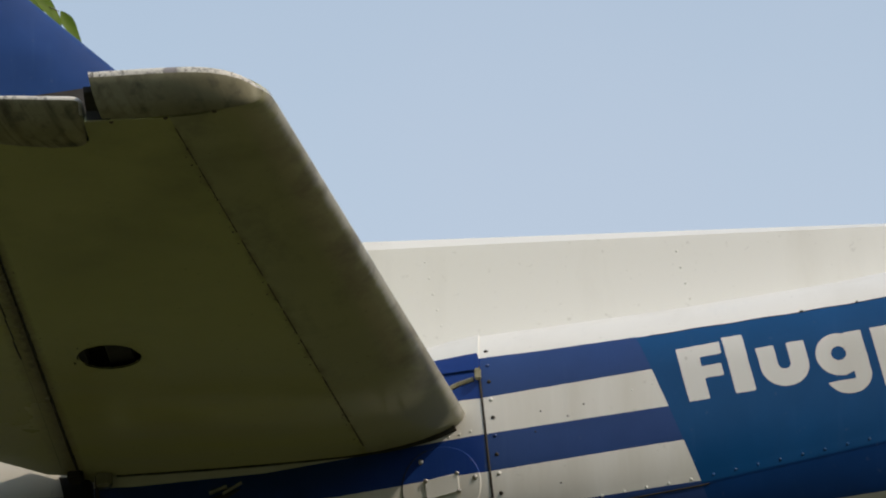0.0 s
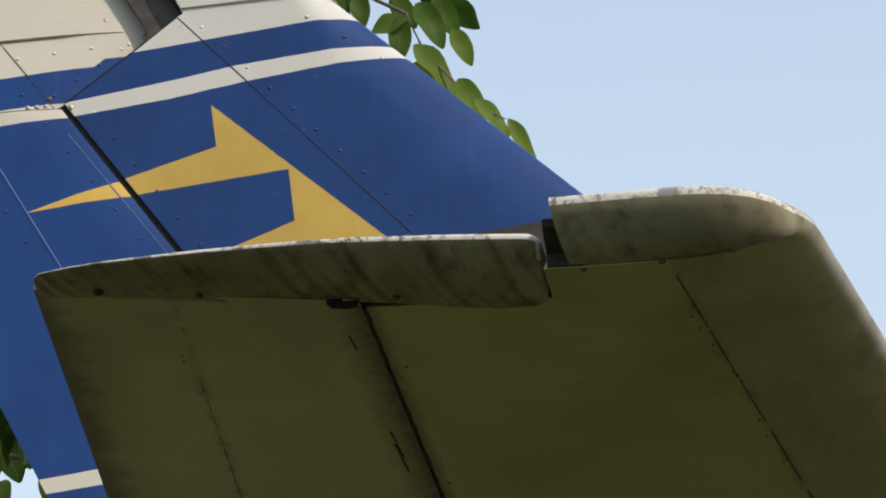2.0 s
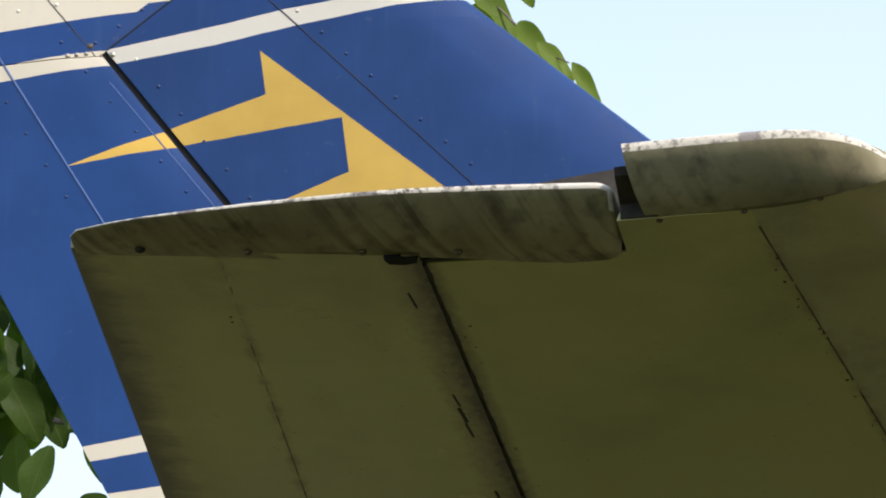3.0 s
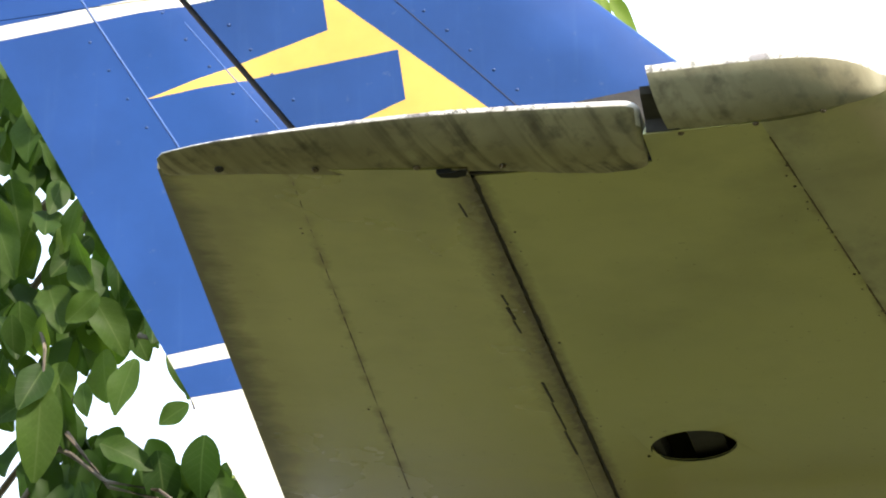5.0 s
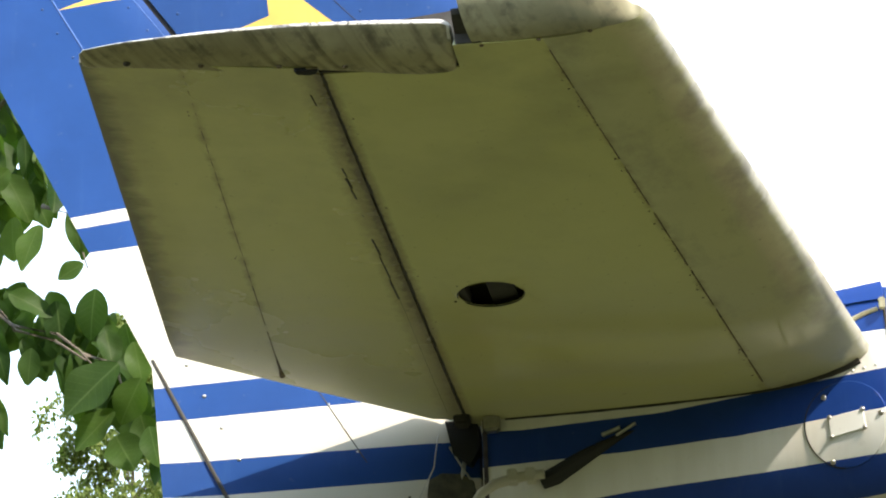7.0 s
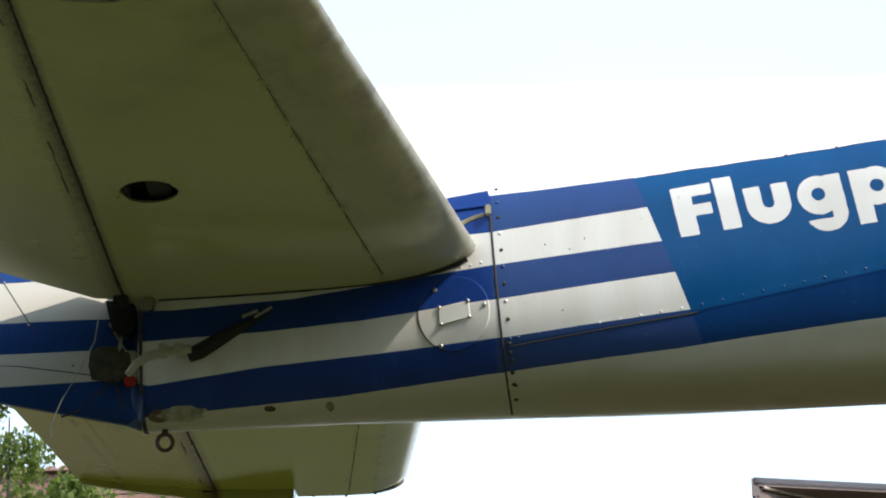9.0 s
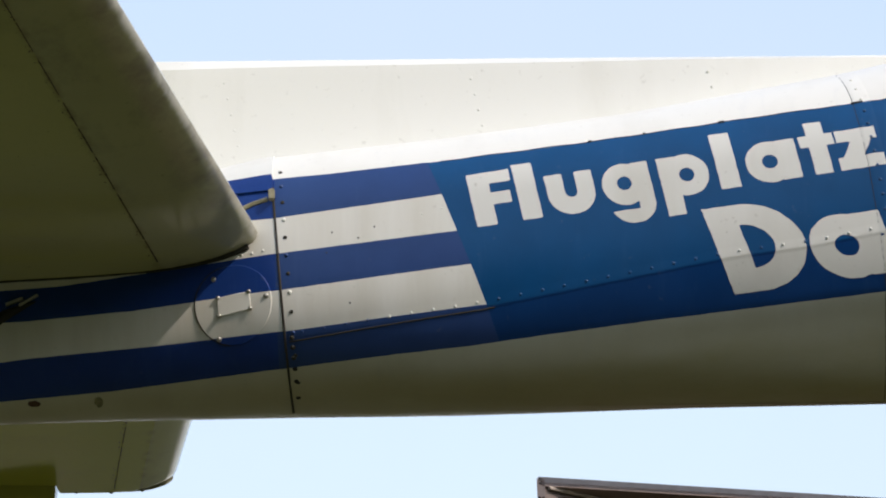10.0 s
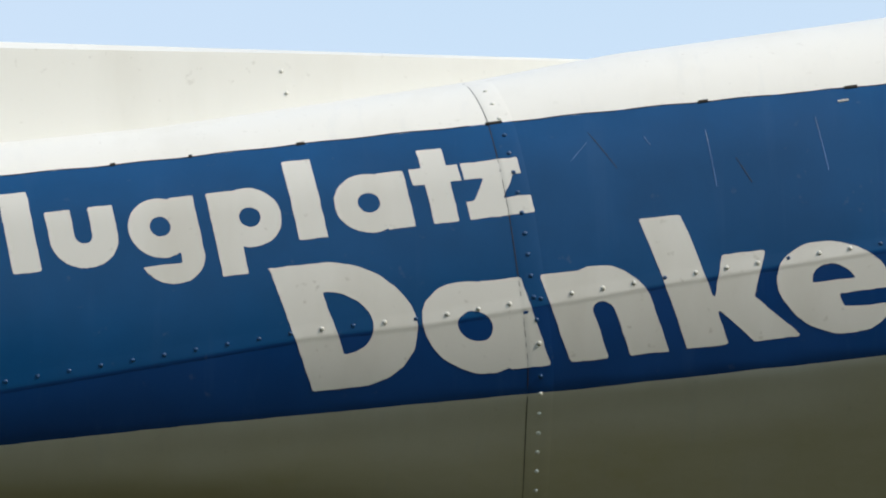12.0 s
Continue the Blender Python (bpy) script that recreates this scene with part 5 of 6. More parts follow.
def tail_lines(sign, side, stab, elev):
    def put(x, y, z):
        return side @ Vector((x, sign * y, z))

    def line(name, pts, radius, mat, parent, low):
        bm = bmesh.new()
        tube(bm, [put(x, y, low(x, y)) for x, y in pts], radius, 6)
        part(name, bm, mat, parent)

    def path(a, b, n=14):
        return [(a[0] + (b[0] - a[0]) * k, a[1] + (b[1] - a[1]) * k) for k in lin(0, 1, n)]

    rng = random.Random(5)
    for ends, parent, low in ((((0.327, 1.437), (0.500, 0.20)), stab, stab_low), (((-0.190, 1.405), (-0.262, 0.30)), elev, elev_low)):
        p, k = path(*ends, 120), 0
        while k < 116:
            more = rng.randint(5, 22)
            piece = p[k:min(k + more, 120)]
            if len(piece) > 1:
                line("skin_joint", piece, [rng.uniform(0.0006, 0.0012) + 0.0006 * k / 120 for _ in piece], M_JOINT, parent, low)
            k += more + rng.choice((0, 0, 1, 2))
    # rust that has gathered where the elevator joint meets its cut-out
    line("rust_run", path((-0.258, 0.36), (-0.264, 0.262), 8), [0.0012, 0.0015, 0.0018, 0.0025, 0.0022, 0.0032, 0.0042, 0.0055], M_JOINT, elev, elev_low)
    line("hinge_gap", path((0.0068, 1.40), (0.0068, 0.10), 64), [0.0024 + 0.0022 * rng.random() for _ in range(64)], M_SEAM, elev, lambda x, y: stab_low(0.008, y) + 0.003)
    line("skin_joint", path((-0.018, 0.60), (-0.020, 0.12), 24), 0.0011, M_SEAM, elev, elev_low)
    # broken strip of old sealant beside the hinge
    for y0, y1, w in ((1.34, 1.305, 0.0018), (1.15, 1.145, 0.0012), (1.09, 1.06, 0.0018), (1.055, 1.02, 0.0026), (1.015, 0.98, 0.002), (0.92, 0.915, 0.0012),
                      (0.83, 0.77, 0.0022), (0.765, 0.68, 0.0018), (0.675, 0.60, 0.0022)):
        line("sealant", path((-0.021, y0), (-0.019, y1), 3), w, M_SEAM, elev, elev_low)
    for k in range(44):
        y = 1.36 - 1.12 * k / 43
        x = 0.333 + (1.395 - y) * 0.14
        for parent, xx, low in ((stab, x - 0.004, stab_low), (elev, -0.19 - (1.405 - y) * 0.066 - 0.006, elev_low)):
            if rng.random() < (0.75 if parent is stab else 0.4) and (parent is stab or y > 0.36):
                rivet(put(xx + rng.uniform(-0.006, 0.005), y + rng.uniform(-0.012, 0.012), low(xx, y)), (0, 0, -1), "stain", parent, rng.uniform(0.0008, 0.0020))
        if rng.random() < 0.25:
            x = rng.uniform(0.012, 0.026)
            rivet(put(x, y, stab_low(x, y)), (0, 0, -1), "stain", stab, rng.uniform(0.0008, 0.0018))
    # screws along the tip seams
    for x in (-0.262, -0.157, -0.047, 0.045):
        p = near_turn @ Vector((x, 1.431, -0.004 - lerp_table(x, [(-0.32, 0.003), (-0.15, 0.016), (0.05, 0.025), (0.2, 0.027)])))
        rivet(put(p.x, p.y, p.z), (0, 0, -1), "dark" if x < -0.2 else "stain", elev, 0.0055 if x < -0.2 else 0.0042)
    for x in (0.238, 0.317, 0.388):
        rivet(put(x, cap_seam(x) - 0.003, stab_low(x, 1.46)), (0, 0, -1), "stain", stab, 0.0036)
    # bare rib that closes the end of the fixed surface beside the horn
    bm = bmesh.new()
    rings = []
    for x in lin(0.0, 0.199, 8):
        mid = 0.004 + 0.017 * 1.405
        half = stab_half((stab_le(1.405) - x) / (stab_le(1.405) - 0.008), 1.405)
        rings.append([put(x, y, mid + h) for y, h in ((1.4058, -half + 0.001), (1.4095, -half + 0.001), (1.4095, half + 0.004 + 0.06 * x), (1.4058, half + 0.004 + 0.06 * x))])
    loft(bm, rings)
    part("end_rib", bm, M_RIB, stab, "grimy bare end rib", 30)
    # and the dark plate that closes the cap's rear end
    bm = bmesh.new()
    mid, le = 0.004 + 0.017 * 1.4725, stab_le(1.4725)
    rings = []
    for x in (0.2025, 0.2140, 0.2260, 0.238):
        deep = stab_half((le - x) / (le - 0.008), 1.4725) - 0.0012
        rings.append([put(x, y, z) for y, z in ((1.41, mid - deep), (1.4745, mid - deep), (1.4765, mid - 0.020), (1.505, mid - 0.004), (1.508, mid + 0.004), (1.47, mid + 0.006), (1.41, mid + 0.010))])
    loft(bm, rings)
    part("notch_web", bm, M_RIB, stab, smooth=0)
    # dark mouth at the hinge's outer end
    bm = bmesh.new()
    loft(bm, [[put(x, y, z) for x, y in ((-0.029, 1.426), (0.004, 1.424), (0.0, 1.412), (-0.010, 1.409), (-0.026, 1.414))] for z in (-0.0012, 0.004)])
    part("hinge_mouth", bm, M_GAP, elev)
    # stained root joint against the fuselage
    pts = []
    for x in lin(0.07, 0.655, 26):
        y = 0.12
        for _ in range(30):
            y = y + 0.6 * (side_y(x, stab_low(x, y)) - y)
        pts.append((x, y))
    line("root_joint", pts, [0.0024 + 0.0045 * max(0.0, (x - 0.45) / 0.2) ** 1.5 + 0.0012 * rng.random() for x, _ in pts], M_SEAM, stab, stab_low)
    # rim of the drain hole
    bm = bmesh.new()
    zc = stab_low(HOLE[0], HOLE[1]) + 0.0015
    tube(bm, [put(HOLE[0] + HOLE_R * math.cos(a), HOLE[1] + HOLE_R * math.sin(a), zc) for a in lin(0, 2 * math.pi, 40)], 0.0010, 6)
    part("hole_rim", bm, M_SEAM, stab)
    for a in (0.6, 2.4, 3.5, 5.6):
        rivet(put(HOLE[0] + 0.062 * math.cos(a), HOLE[1] + 0.062 * math.sin(a), zc), (0, 0, -1), "dark", stab, 0.0022)
    # spar web and doubler plate seen through the hole
    bm = bmesh.new()
    box(bm, (HOLE[0] - 0.006, sign * HOLE[1] - 0.10, zc + 0.012), (HOLE[0] + 0.036, sign * HOLE[1] + 0.10, zc + 0.016), 0.001)
    bm.transform(side)
    part("inner_plate", bm, M_INNER, stab)
    bm = bmesh.new()
    box(bm, (HOLE[0] - 0.05, sign * HOLE[1] - 0.09, zc + 0.004), (HOLE[0] - 0.038, sign * HOLE[1] + 0.09, zc + 0.03), 0.001)
    bm.transform(side)
    part("inner_rib", bm, M_INNER, stab)


tail_lines(-1, near_side, near_stab, near_elev)
tail_lines(1, far_side, far_stab, far_elev)

# ---- steel post that carries the aircraft ----
post = tagged(empty("support_post", (3.1, 0, 0)), "grey steel post under the aircraft", "post")
bm = bmesh.new()
tube(bm, [(0, 0, 0.02), (0, 0, 4.22)], 0.11, 24)
part("column", bm, simple("galvanised_steel", (0.35, 0.36, 0.36), 0.5, 0.8), post)
bm = bmesh.new()
box(bm, (-0.3, -0.3, 0.0), (0.3, 0.3, 0.03), 0.006)
part("base_plate", bm, simple("galvanised_plate", (0.33, 0.34, 0.34), 0.5, 0.8), post)


# ---- trees ----
def leaf_material(name, base, tip, glow=((0.12, 0.24, 0.025), (0.22, 0.33, 0.04))):
    n = Nodes(name, 0.5)
    rnd = n.tree.nodes.new("ShaderNodeObjectInfo").outputs["Random"]
    isle = n.tree.nodes.new("ShaderNodeNewGeometry").outputs["Random Per Island"]
    n.shader.inputs["Specular IOR Level"].default_value = 0.09
    mixed = n.math("FRACT", n.math("ADD", rnd, isle))
    colour = n.mix(mixed, base, tip)
    colour = n.mix(n.ramp(n.noise(30.0, 3.0), 0.3, 0.7, 0.0, 0.35), colour, tuple(c * 0.6 for c in base))
    n.put(colour, n.shader.inputs["Base Color"])
    thin = n.tree.nodes.new("ShaderNodeBsdfTranslucent")
    n.put(n.mix(mixed, glow[0], glow[1]), thin.inputs[0])
    both = n.tree.nodes.new("ShaderNodeMixShader")
    both.inputs[0].default_value = 0.36
    n.put(n.shader.outputs[0], both.inputs[1])
    n.put(thin.outputs[0], both.inputs[2])
    n.put(both.outputs[0], n.tree.nodes["Material Output"].inputs[0])
    return n.mat


M_LEAF = leaf_material("broad_leaf", (0.012, 0.034, 0.008), (0.040, 0.080, 0.018), ((0.04, 0.11, 0.008), (0.11, 0.21, 0.018)))
def veined_leaf(name, base, tip, glow):
    """The nearest leaves: pale midrib and side veins."""
    mat = leaf_material(name, base, tip, glow)
    n = Nodes("spare")
    bpy.data.materials.remove(n.mat)
    n.mat, n.tree = mat, mat.node_tree
    n.shader = n.tree.nodes["Principled BSDF"]
    n.coord = n.tree.nodes.new("ShaderNodeTexCoord").outputs["Object"]
    x, y, _ = n.axes()
    off = n.math("ABSOLUTE", y)
    rib = n.ramp(off, 0.005, 0.015, 0.55, 0.0)
    wave = n.math("FRACT", n.math("MULTIPLY", n.math("SUBTRACT", x, n.math("MULTIPLY", off, 0.9)), 8.0))
    side = n.ramp(n.math("ABSOLUTE", n.math("SUBTRACT", wave, 0.5)), 0.0, 0.07, 0.28, 0.0)
    paint = n.shader.inputs["Base Color"].links[0].from_socket
    n.put(n.mix(n.either(rib, side), paint, (0.12, 0.17, 0.06)), n.shader.inputs["Base Color"])
    return mat


M_NEARLEAF = veined_leaf("veined_leaf", (0.013, 0.036, 0.009), (0.066, 0.118, 0.028), ((0.05, 0.13, 0.010), (0.15, 0.26, 0.022)))
# brighter copy of the leaf for the spray, sunlight put into its colour
M_SUNLITLEAF = veined_leaf("sunlit_leaf", (0.045, 0.090, 0.018), (0.15, 0.22, 0.045), ((0.08, 0.18, 0.012), (0.24, 0.36, 0.03)))
M_BUSHLEAF = leaf_material("bush_leaf", (0.085, 0.12, 0.034), (0.21, 0.25, 0.08), ((0.15, 0.26, 0.03), (0.30, 0.40, 0.07)))


def bark():
    n = Nodes("bark", 0.9)
    f = n.noise(25.0, 6.0, (1, 1, 0.25))
    n.bump(f, 0.7, 0.01)
    return n.done(n.mix(n.ramp(f, 0.3, 0.7), (0.07, 0.055, 0.04), (0.20, 0.17, 0.13)))


M_BARK = bark()


def leaf_rows(length, width, curl, fold, wave):
    """A blunt oval leaf with a folded midrib: rows of five points across, from stalk to tip."""
    rows = []
    for k in range(12):
        s = k / 11
        half = 0.5 * width * max(0.02, math.sin(math.pi * min(0.985, 0.015 + s ** 0.92 * 0.975))) ** 0.72
        x, z = length * s, -curl * length * s * s
        row = []
        for c in (-1.0, -0.55, 0.0, 0.55, 1.0):
            row.append(Vector((x, c * half, z + fold * half * abs(c) ** 1.4 + wave * half * c * math.sin(s * 8.0))))
        rows.append(row)
    return rows


LEAF_WIDTH = 0.56
LEAF_MESH, SUNLIT_MESH = [], []
leaf_rng = random.Random(11)
for k in range(6):
    bm = bmesh.new()
    rows = [[bm.verts.new(p) for p in row] for row in leaf_rows(1.0, LEAF_WIDTH, leaf_rng.uniform(0.05, 0.35), leaf_rng.uniform(0.1, 0.4), leaf_rng.uniform(0.05, 0.25))]
    for a, b in zip(rows, rows[1:]):
        for i in range(4):
            bm.faces.new((a[i], a[i + 1], b[i + 1], b[i]))
    me = bpy.data.meshes.new("leaf")
    bm.to_mesh(me)
    bm.free()
    me.materials.append(M_NEARLEAF)
    me.polygons.foreach_set("use_smooth", [True] * len(me.polygons))
    LEAF_MESH.append(me)
    sunlit_copy = me.copy()
    sunlit_copy.materials[0] = M_SUNLITLEAF
    SUNLIT_MESH.append(sunlit_copy)


def broad_tree():
    """A broad-leaved tree close behind the fin: two boughs reach forward to the rudder, a spray hangs over the fin."""
    base = Vector((-2.9, 2.6, 0))
    tree = tagged(empty("broadleaf_tree", base), "green broad-leaved tree with large hanging leaves behind the fin", "tree")
    rng = random.Random(23)
    bm = bmesh.new()
    tube(bm, [(0, 0, -0.1), (0.06, -0.03, 1.2), (0.15, -0.1, 2.6), (0.22, -0.2, 3.9), (0.35, -0.3, 5.2), (0.6, -0.5, 7.0)], [0.19, 0.16, 0.135, 0.11, 0.08, 0.03], 12)
    part("trunk", bm, M_BARK, tree)
    near, rest, spray = [], [], []

    def curve(a, b, lift, n=9):
        mid = (a + b) / 2 + Vector((0, 0, lift))
        return [a * (1 - k) ** 2 + mid * 2 * k * (1 - k) + b * k * k for k in lin(0, 1, n)]

    def limb(a, b, lift, thick, thin):
        pts = curve(Vector(a) - base, Vector(b) - base, lift)
        bm = bmesh.new()
        tube(bm, pts, lin(thick, thin, 9), 7)
        part("limb", bm, M_BARK, tree)
        return pts

    def hang(p, way, size, wide=1.0, roll=None, face=None, into=rest):
        """One leaf from its stalk along a way, its face turned to the field or freely."""
        way = way.normalized()
        if face is None:
            turn = way.to_track_quat("X", "Z").to_matrix().to_4x4()
        else:
            side = face.cross(way).normalized()
            turn = Matrix((way, side, way.cross(side).normalized())).transposed().to_4x4()
        turn = turn @ Matrix.Rotation(rng.uniform(-0.9, 0.9) if roll is None else roll, 4, "X")
        into.append(Matrix.Translation(p) @ turn @ Matrix.Diagonal((size, size * wide, size, 1)))

    # limbs that stay clear of the fin
    nodes = []
    for a, b in (((-2.6, 2.4, 4.2), (-2.2, 1.3, 5.2)), ((-2.6, 2.4, 5.0), (-2.0, 1.4, 6.2)), ((-2.5, 2.6, 3.8), (-3.6, 1.8, 5.0)), ((-2.6, 2.6, 4.8), (-3.5, 3.4, 6.0)),
                 ((-2.5, 2.6, 5.4), (-2.6, 3.6, 6.6)), ((-2.4, 2.4, 5.6), (-2.1, 1.7, 6.9)), ((-2.7, 2.6, 4.4), (-3.7, 2.6, 5.9)), ((-2.4, 2.4, 5.8), (-3.0, 1.6, 7.0))):
        pts = limb(a, b, 0.18, 0.032, 0.007)
        nodes += [(p, (pts[min(i + 1, 8)] - pts[i - 1]).normalized()) for i, p in enumerate(pts) if i >= 2]
    twigs = bmesh.new()
    for p, way in nodes:
        for _ in range(rng.choice((2, 3, 3))):
            out = (way * 0.4 + Vector((rng.uniform(-1, 0.6), rng.uniform(-1, 0.9), rng.uniform(-0.5, 0.7)))).normalized()
            length = rng.uniform(0.15, 0.32)
            pts = [p + out * length * k + Vector((0, 0, -0.22 * length * k * k)) for k in lin(0, 1, 6)]
            tube(twigs, pts, lin(0.005, 0.0018, 6), 5)
            for q in pts[1:]:
                across = out.cross(Vector((0, 0, 1))).normalized() * rng.choice((-1, 1))
                hang(q, across * rng.uniform(0.3, 0.9) + out * 0.5 + Vector((0, 0, -rng.uniform(0.3, 1.5))), rng.uniform(0.08, 0.14))
    # boughs that reach forward behind the rudder
    for a, b, lift, thick in (((-2.6, 2.4, 4.3), (-0.93, 0.66, 5.50), 0.25, 0.028), ((-2.65, 2.4, 4.1), (-1.02, 1.0, 5.36), 0.2, 0.022), ((-2.7, 2.4, 3.7), (-1.0, 0.62, 5.06), 0.2, 0.02),
                              ((-2.5, 2.3, 4.8), (-1.02, 0.70, 5.78), 0.2, 0.022)):
        limb(a, b, lift, thick, 0.004)
    for pts in ([(-1.0, 0.62, 5.06), (-0.971, 0.60, 5.037), (-0.919, 0.60, 4.989), (-0.837, 0.60, 4.966), (-0.795, 0.60, 4.93), (-0.757, 0.60, 4.882)],
                [(-0.98, 0.60, 5.075), (-0.915, 0.60, 4.98), (-0.841, 0.60, 4.953), (-0.782, 0.60, 4.909)], [(-1.012, 0.58, 5.235), (-1.005, 0.57, 5.203), (-1.009, 0.57, 5.145)],
                [(-0.87, 0.62, 5.23), (-0.81, 0.60, 5.20), (-0.78, 0.60, 5.09)], [(-0.79, 0.61, 4.925), (-0.73, 0.60, 4.90), (-0.70, 0.60, 4.80)]):
        tube(twigs, [Vector(p) - base for p in pts], lin(0.0048, 0.0016, len(pts)), 6)
    # thick curtain of leaves above the gap, thinning out downwards; boughs rise towards the trunk
    for _ in range(540):
        z = 5.12 + 0.80 * rng.random()
        edge = -0.813 - 0.507 * (z - 5.19) + 0.10
        x = edge - 0.56 * rng.random() ** 1.1
        if z < 5.19 and x > -0.95 and rng.random() < 0.9:
            continue
        deep = rng.uniform(0.0, 0.45)
        at = Vector((x - 0.16 * deep, 0.55 + deep, z + 0.41 * deep + 0.04)) - base
        hang(at, Vector((rng.gauss(0, 0.4), rng.gauss(0, 0.35), -1.0)), rng.uniform(0.065, 0.105), rng.uniform(0.85, 1.15), face=Vector((rng.gauss(0.1, 0.6), -1.0, rng.gauss(0.3, 0.5))), roll=0.0, into=near if deep < 0.16 else rest)
    for _ in range(26):
        # a thin fringe at the far edge of the bough
        deep = rng.uniform(0.0, 0.25)
        at = Vector((-0.945 - 0.32 * rng.random() - 0.16 * deep, 0.57 + deep, 4.82 + 0.32 * rng.random() + 0.41 * deep)) - base
        hang(at, Vector((rng.gauss(0, 0.4), rng.gauss(0, 0.3), -1.0)), rng.uniform(0.07, 0.11), face=Vector((rng.gauss(0.1, 0.6), -1.0, 0.3)), roll=0.0)
    for _ in range(75):
        # leaves crowded along the lower bough
        k = rng.random()
        deep = rng.uniform(0.02, 0.2)
        at = Vector((-0.97 + 0.30 * k - 0.16 * deep, 0.60 + deep, 5.055 - 0.22 * k + rng.gauss(0, 0.035) + 0.41 * deep)) - base
        hang(at, Vector((rng.gauss(0, 0.5), rng.gauss(0, 0.3), -1.0)), rng.uniform(0.055, 0.095), rng.uniform(0.85, 1.2), face=Vector((rng.gauss(0.1, 0.5), -1.0, rng.gauss(0.3, 0.4))), roll=0.0)
    for _ in range(48):
        # and close behind the rudder's lower edge
        k, deep = rng.random(), rng.uniform(0.03, 0.16)
        at = Vector((-0.79 + 0.16 * k - 0.16 * deep, 0.60 + deep, 5.02 - 0.30 * k + rng.gauss(0, 0.03) + 0.41 * deep)) - base
        hang(at, Vector((rng.gauss(0, 0.5), rng.gauss(0, 0.3), -1.0)), rng.uniform(0.055, 0.09), rng.uniform(0.85, 1.2), face=Vector((rng.gauss(0.1, 0.5), -1.0, rng.gauss(0.3, 0.4))), roll=0.0)
    # single leaves of the lower bough: stalk, tip, width
    field = Vector((0.1, -1.0, 0.25))
    for x0, z0, x1, z1, wide in ((-1.009, 5.145, -1.013, 4.998, 0.073), (-0.990, 5.153, -0.974, 5.023, 0.032), (-1.091, 5.467, -1.052, 5.325, 0.059), (-1.005, 5.154, -1.096, 5.104, 0.049),
                                 (-0.951, 5.148, -0.942, 5.087, 0.032), (-0.806, 5.201, -0.790, 5.113, 0.037), (-0.717, 4.887, -0.815, 4.796, 0.096), (-0.728, 4.807, -0.802, 4.736, 0.060),
                                 (-0.675, 4.855, -0.720, 4.777, 0.066), (-0.778, 5.082, -0.825, 5.054, 0.037), (-0.763, 5.044, -0.778, 4.953, 0.062), (-0.919, 5.038, -0.839, 5.001, 0.050)):
        hang(Vector((x0, 0.58 + rng.uniform(-0.03, 0.03), z0)) - base, Vector((x1 - x0, rng.uniform(-0.02, 0.02), z1 - z0)), math.hypot(x1 - x0, z1 - z0), wide / LEAF_WIDTH / math.hypot(x1 - x0, z1 - z0),
             rng.uniform(-0.35, 0.35), field, near)
    for x0, z0, x1, z1, wide in ((-0.837, 5.027, -0.825, 4.935, 0.060), (-0.880, 4.934, -0.888, 4.865, 0.043), (-0.952, 4.982, -0.927, 4.870, 0.043), (-0.957, 4.864, -0.933, 4.782, 0.029),
                                 (-0.978, 4.952, -0.955, 4.852, 0.045), (-0.715, 4.986, -0.701, 4.900, 0.057), (-0.730, 4.762, -0.694, 4.693, 0.073), (-0.690, 4.93, -0.675, 4.85, 0.05),
                                 (-0.685, 4.80, -0.665, 4.72, 0.06), (-0.75, 4.97, -0.735, 4.90, 0.05), (-0.865, 4.985, -0.815, 4.955, 0.035), (-0.66, 4.76, -0.64, 4.68, 0.05)):
        hang(Vector((x0, 0.60 + rng.uniform(-0.03, 0.03), z0)) - base, Vector((x1 - x0, rng.uniform(-0.02, 0.02), z1 - z0)), math.hypot(x1 - x0, z1 - z0), wide / LEAF_WIDTH / math.hypot(x1 - x0, z1 - z0),
             rng.uniform(-0.35, 0.35), field, near)
    # the spray over the fin's leading edge
    limb((-2.4, 2.2, 4.9), (-0.42, 0.42, 5.86), 0.35, 0.02, 0.003)
    tube(twigs, [Vector(p) - base for p in ((-0.42, 0.42, 5.86), (-0.30, 0.38, 5.82), (-0.225, 0.36, 5.765), (-0.20, 0.35, 5.70), (-0.15, 0.33, 5.63), (-0.115, 0.28, 5.565), (-0.07, 0.26, 5.53))], lin(0.0035, 0.001, 7), 6)
    for x0, z0, x1, z1, wide, y in ((-0.334, 5.804, -0.322, 5.762, 0.034, 0.35), (-0.295, 5.804, -0.287, 5.743, 0.030, 0.35), (-0.220, 5.754, -0.275, 5.732, 0.035, 0.35), (-0.233, 5.756, -0.234, 5.684, 0.035, 0.35),
                                    (-0.209, 5.781, -0.169, 5.708, 0.040, 0.36), (-0.211, 5.703, -0.138, 5.595, 0.042, 0.34), (-0.156, 5.728, -0.129, 5.673, 0.030, 0.35), (-0.220, 5.676, -0.167, 5.625, 0.035, 0.35),
                                    (-0.246, 5.799, -0.210, 5.758, 0.033, 0.37), (-0.184, 5.797, -0.152, 5.729, 0.035, 0.37), (-0.139, 5.610, -0.103, 5.540, 0.034, 0.28), (-0.112, 5.566, -0.064, 5.502, 0.032, 0.26),
                                    (-0.066, 5.530, -0.028, 5.452, 0.026, 0.26)):
        long = math.hypot(x1 - x0, z1 - z0)
        hang(Vector((x0, y, z0)) - base, Vector((x1 - x0, rng.uniform(-0.02, 0.02), z1 - z0)), long, wide / LEAF_WIDTH / long, rng.uniform(-0.4, 0.4), field, spray)
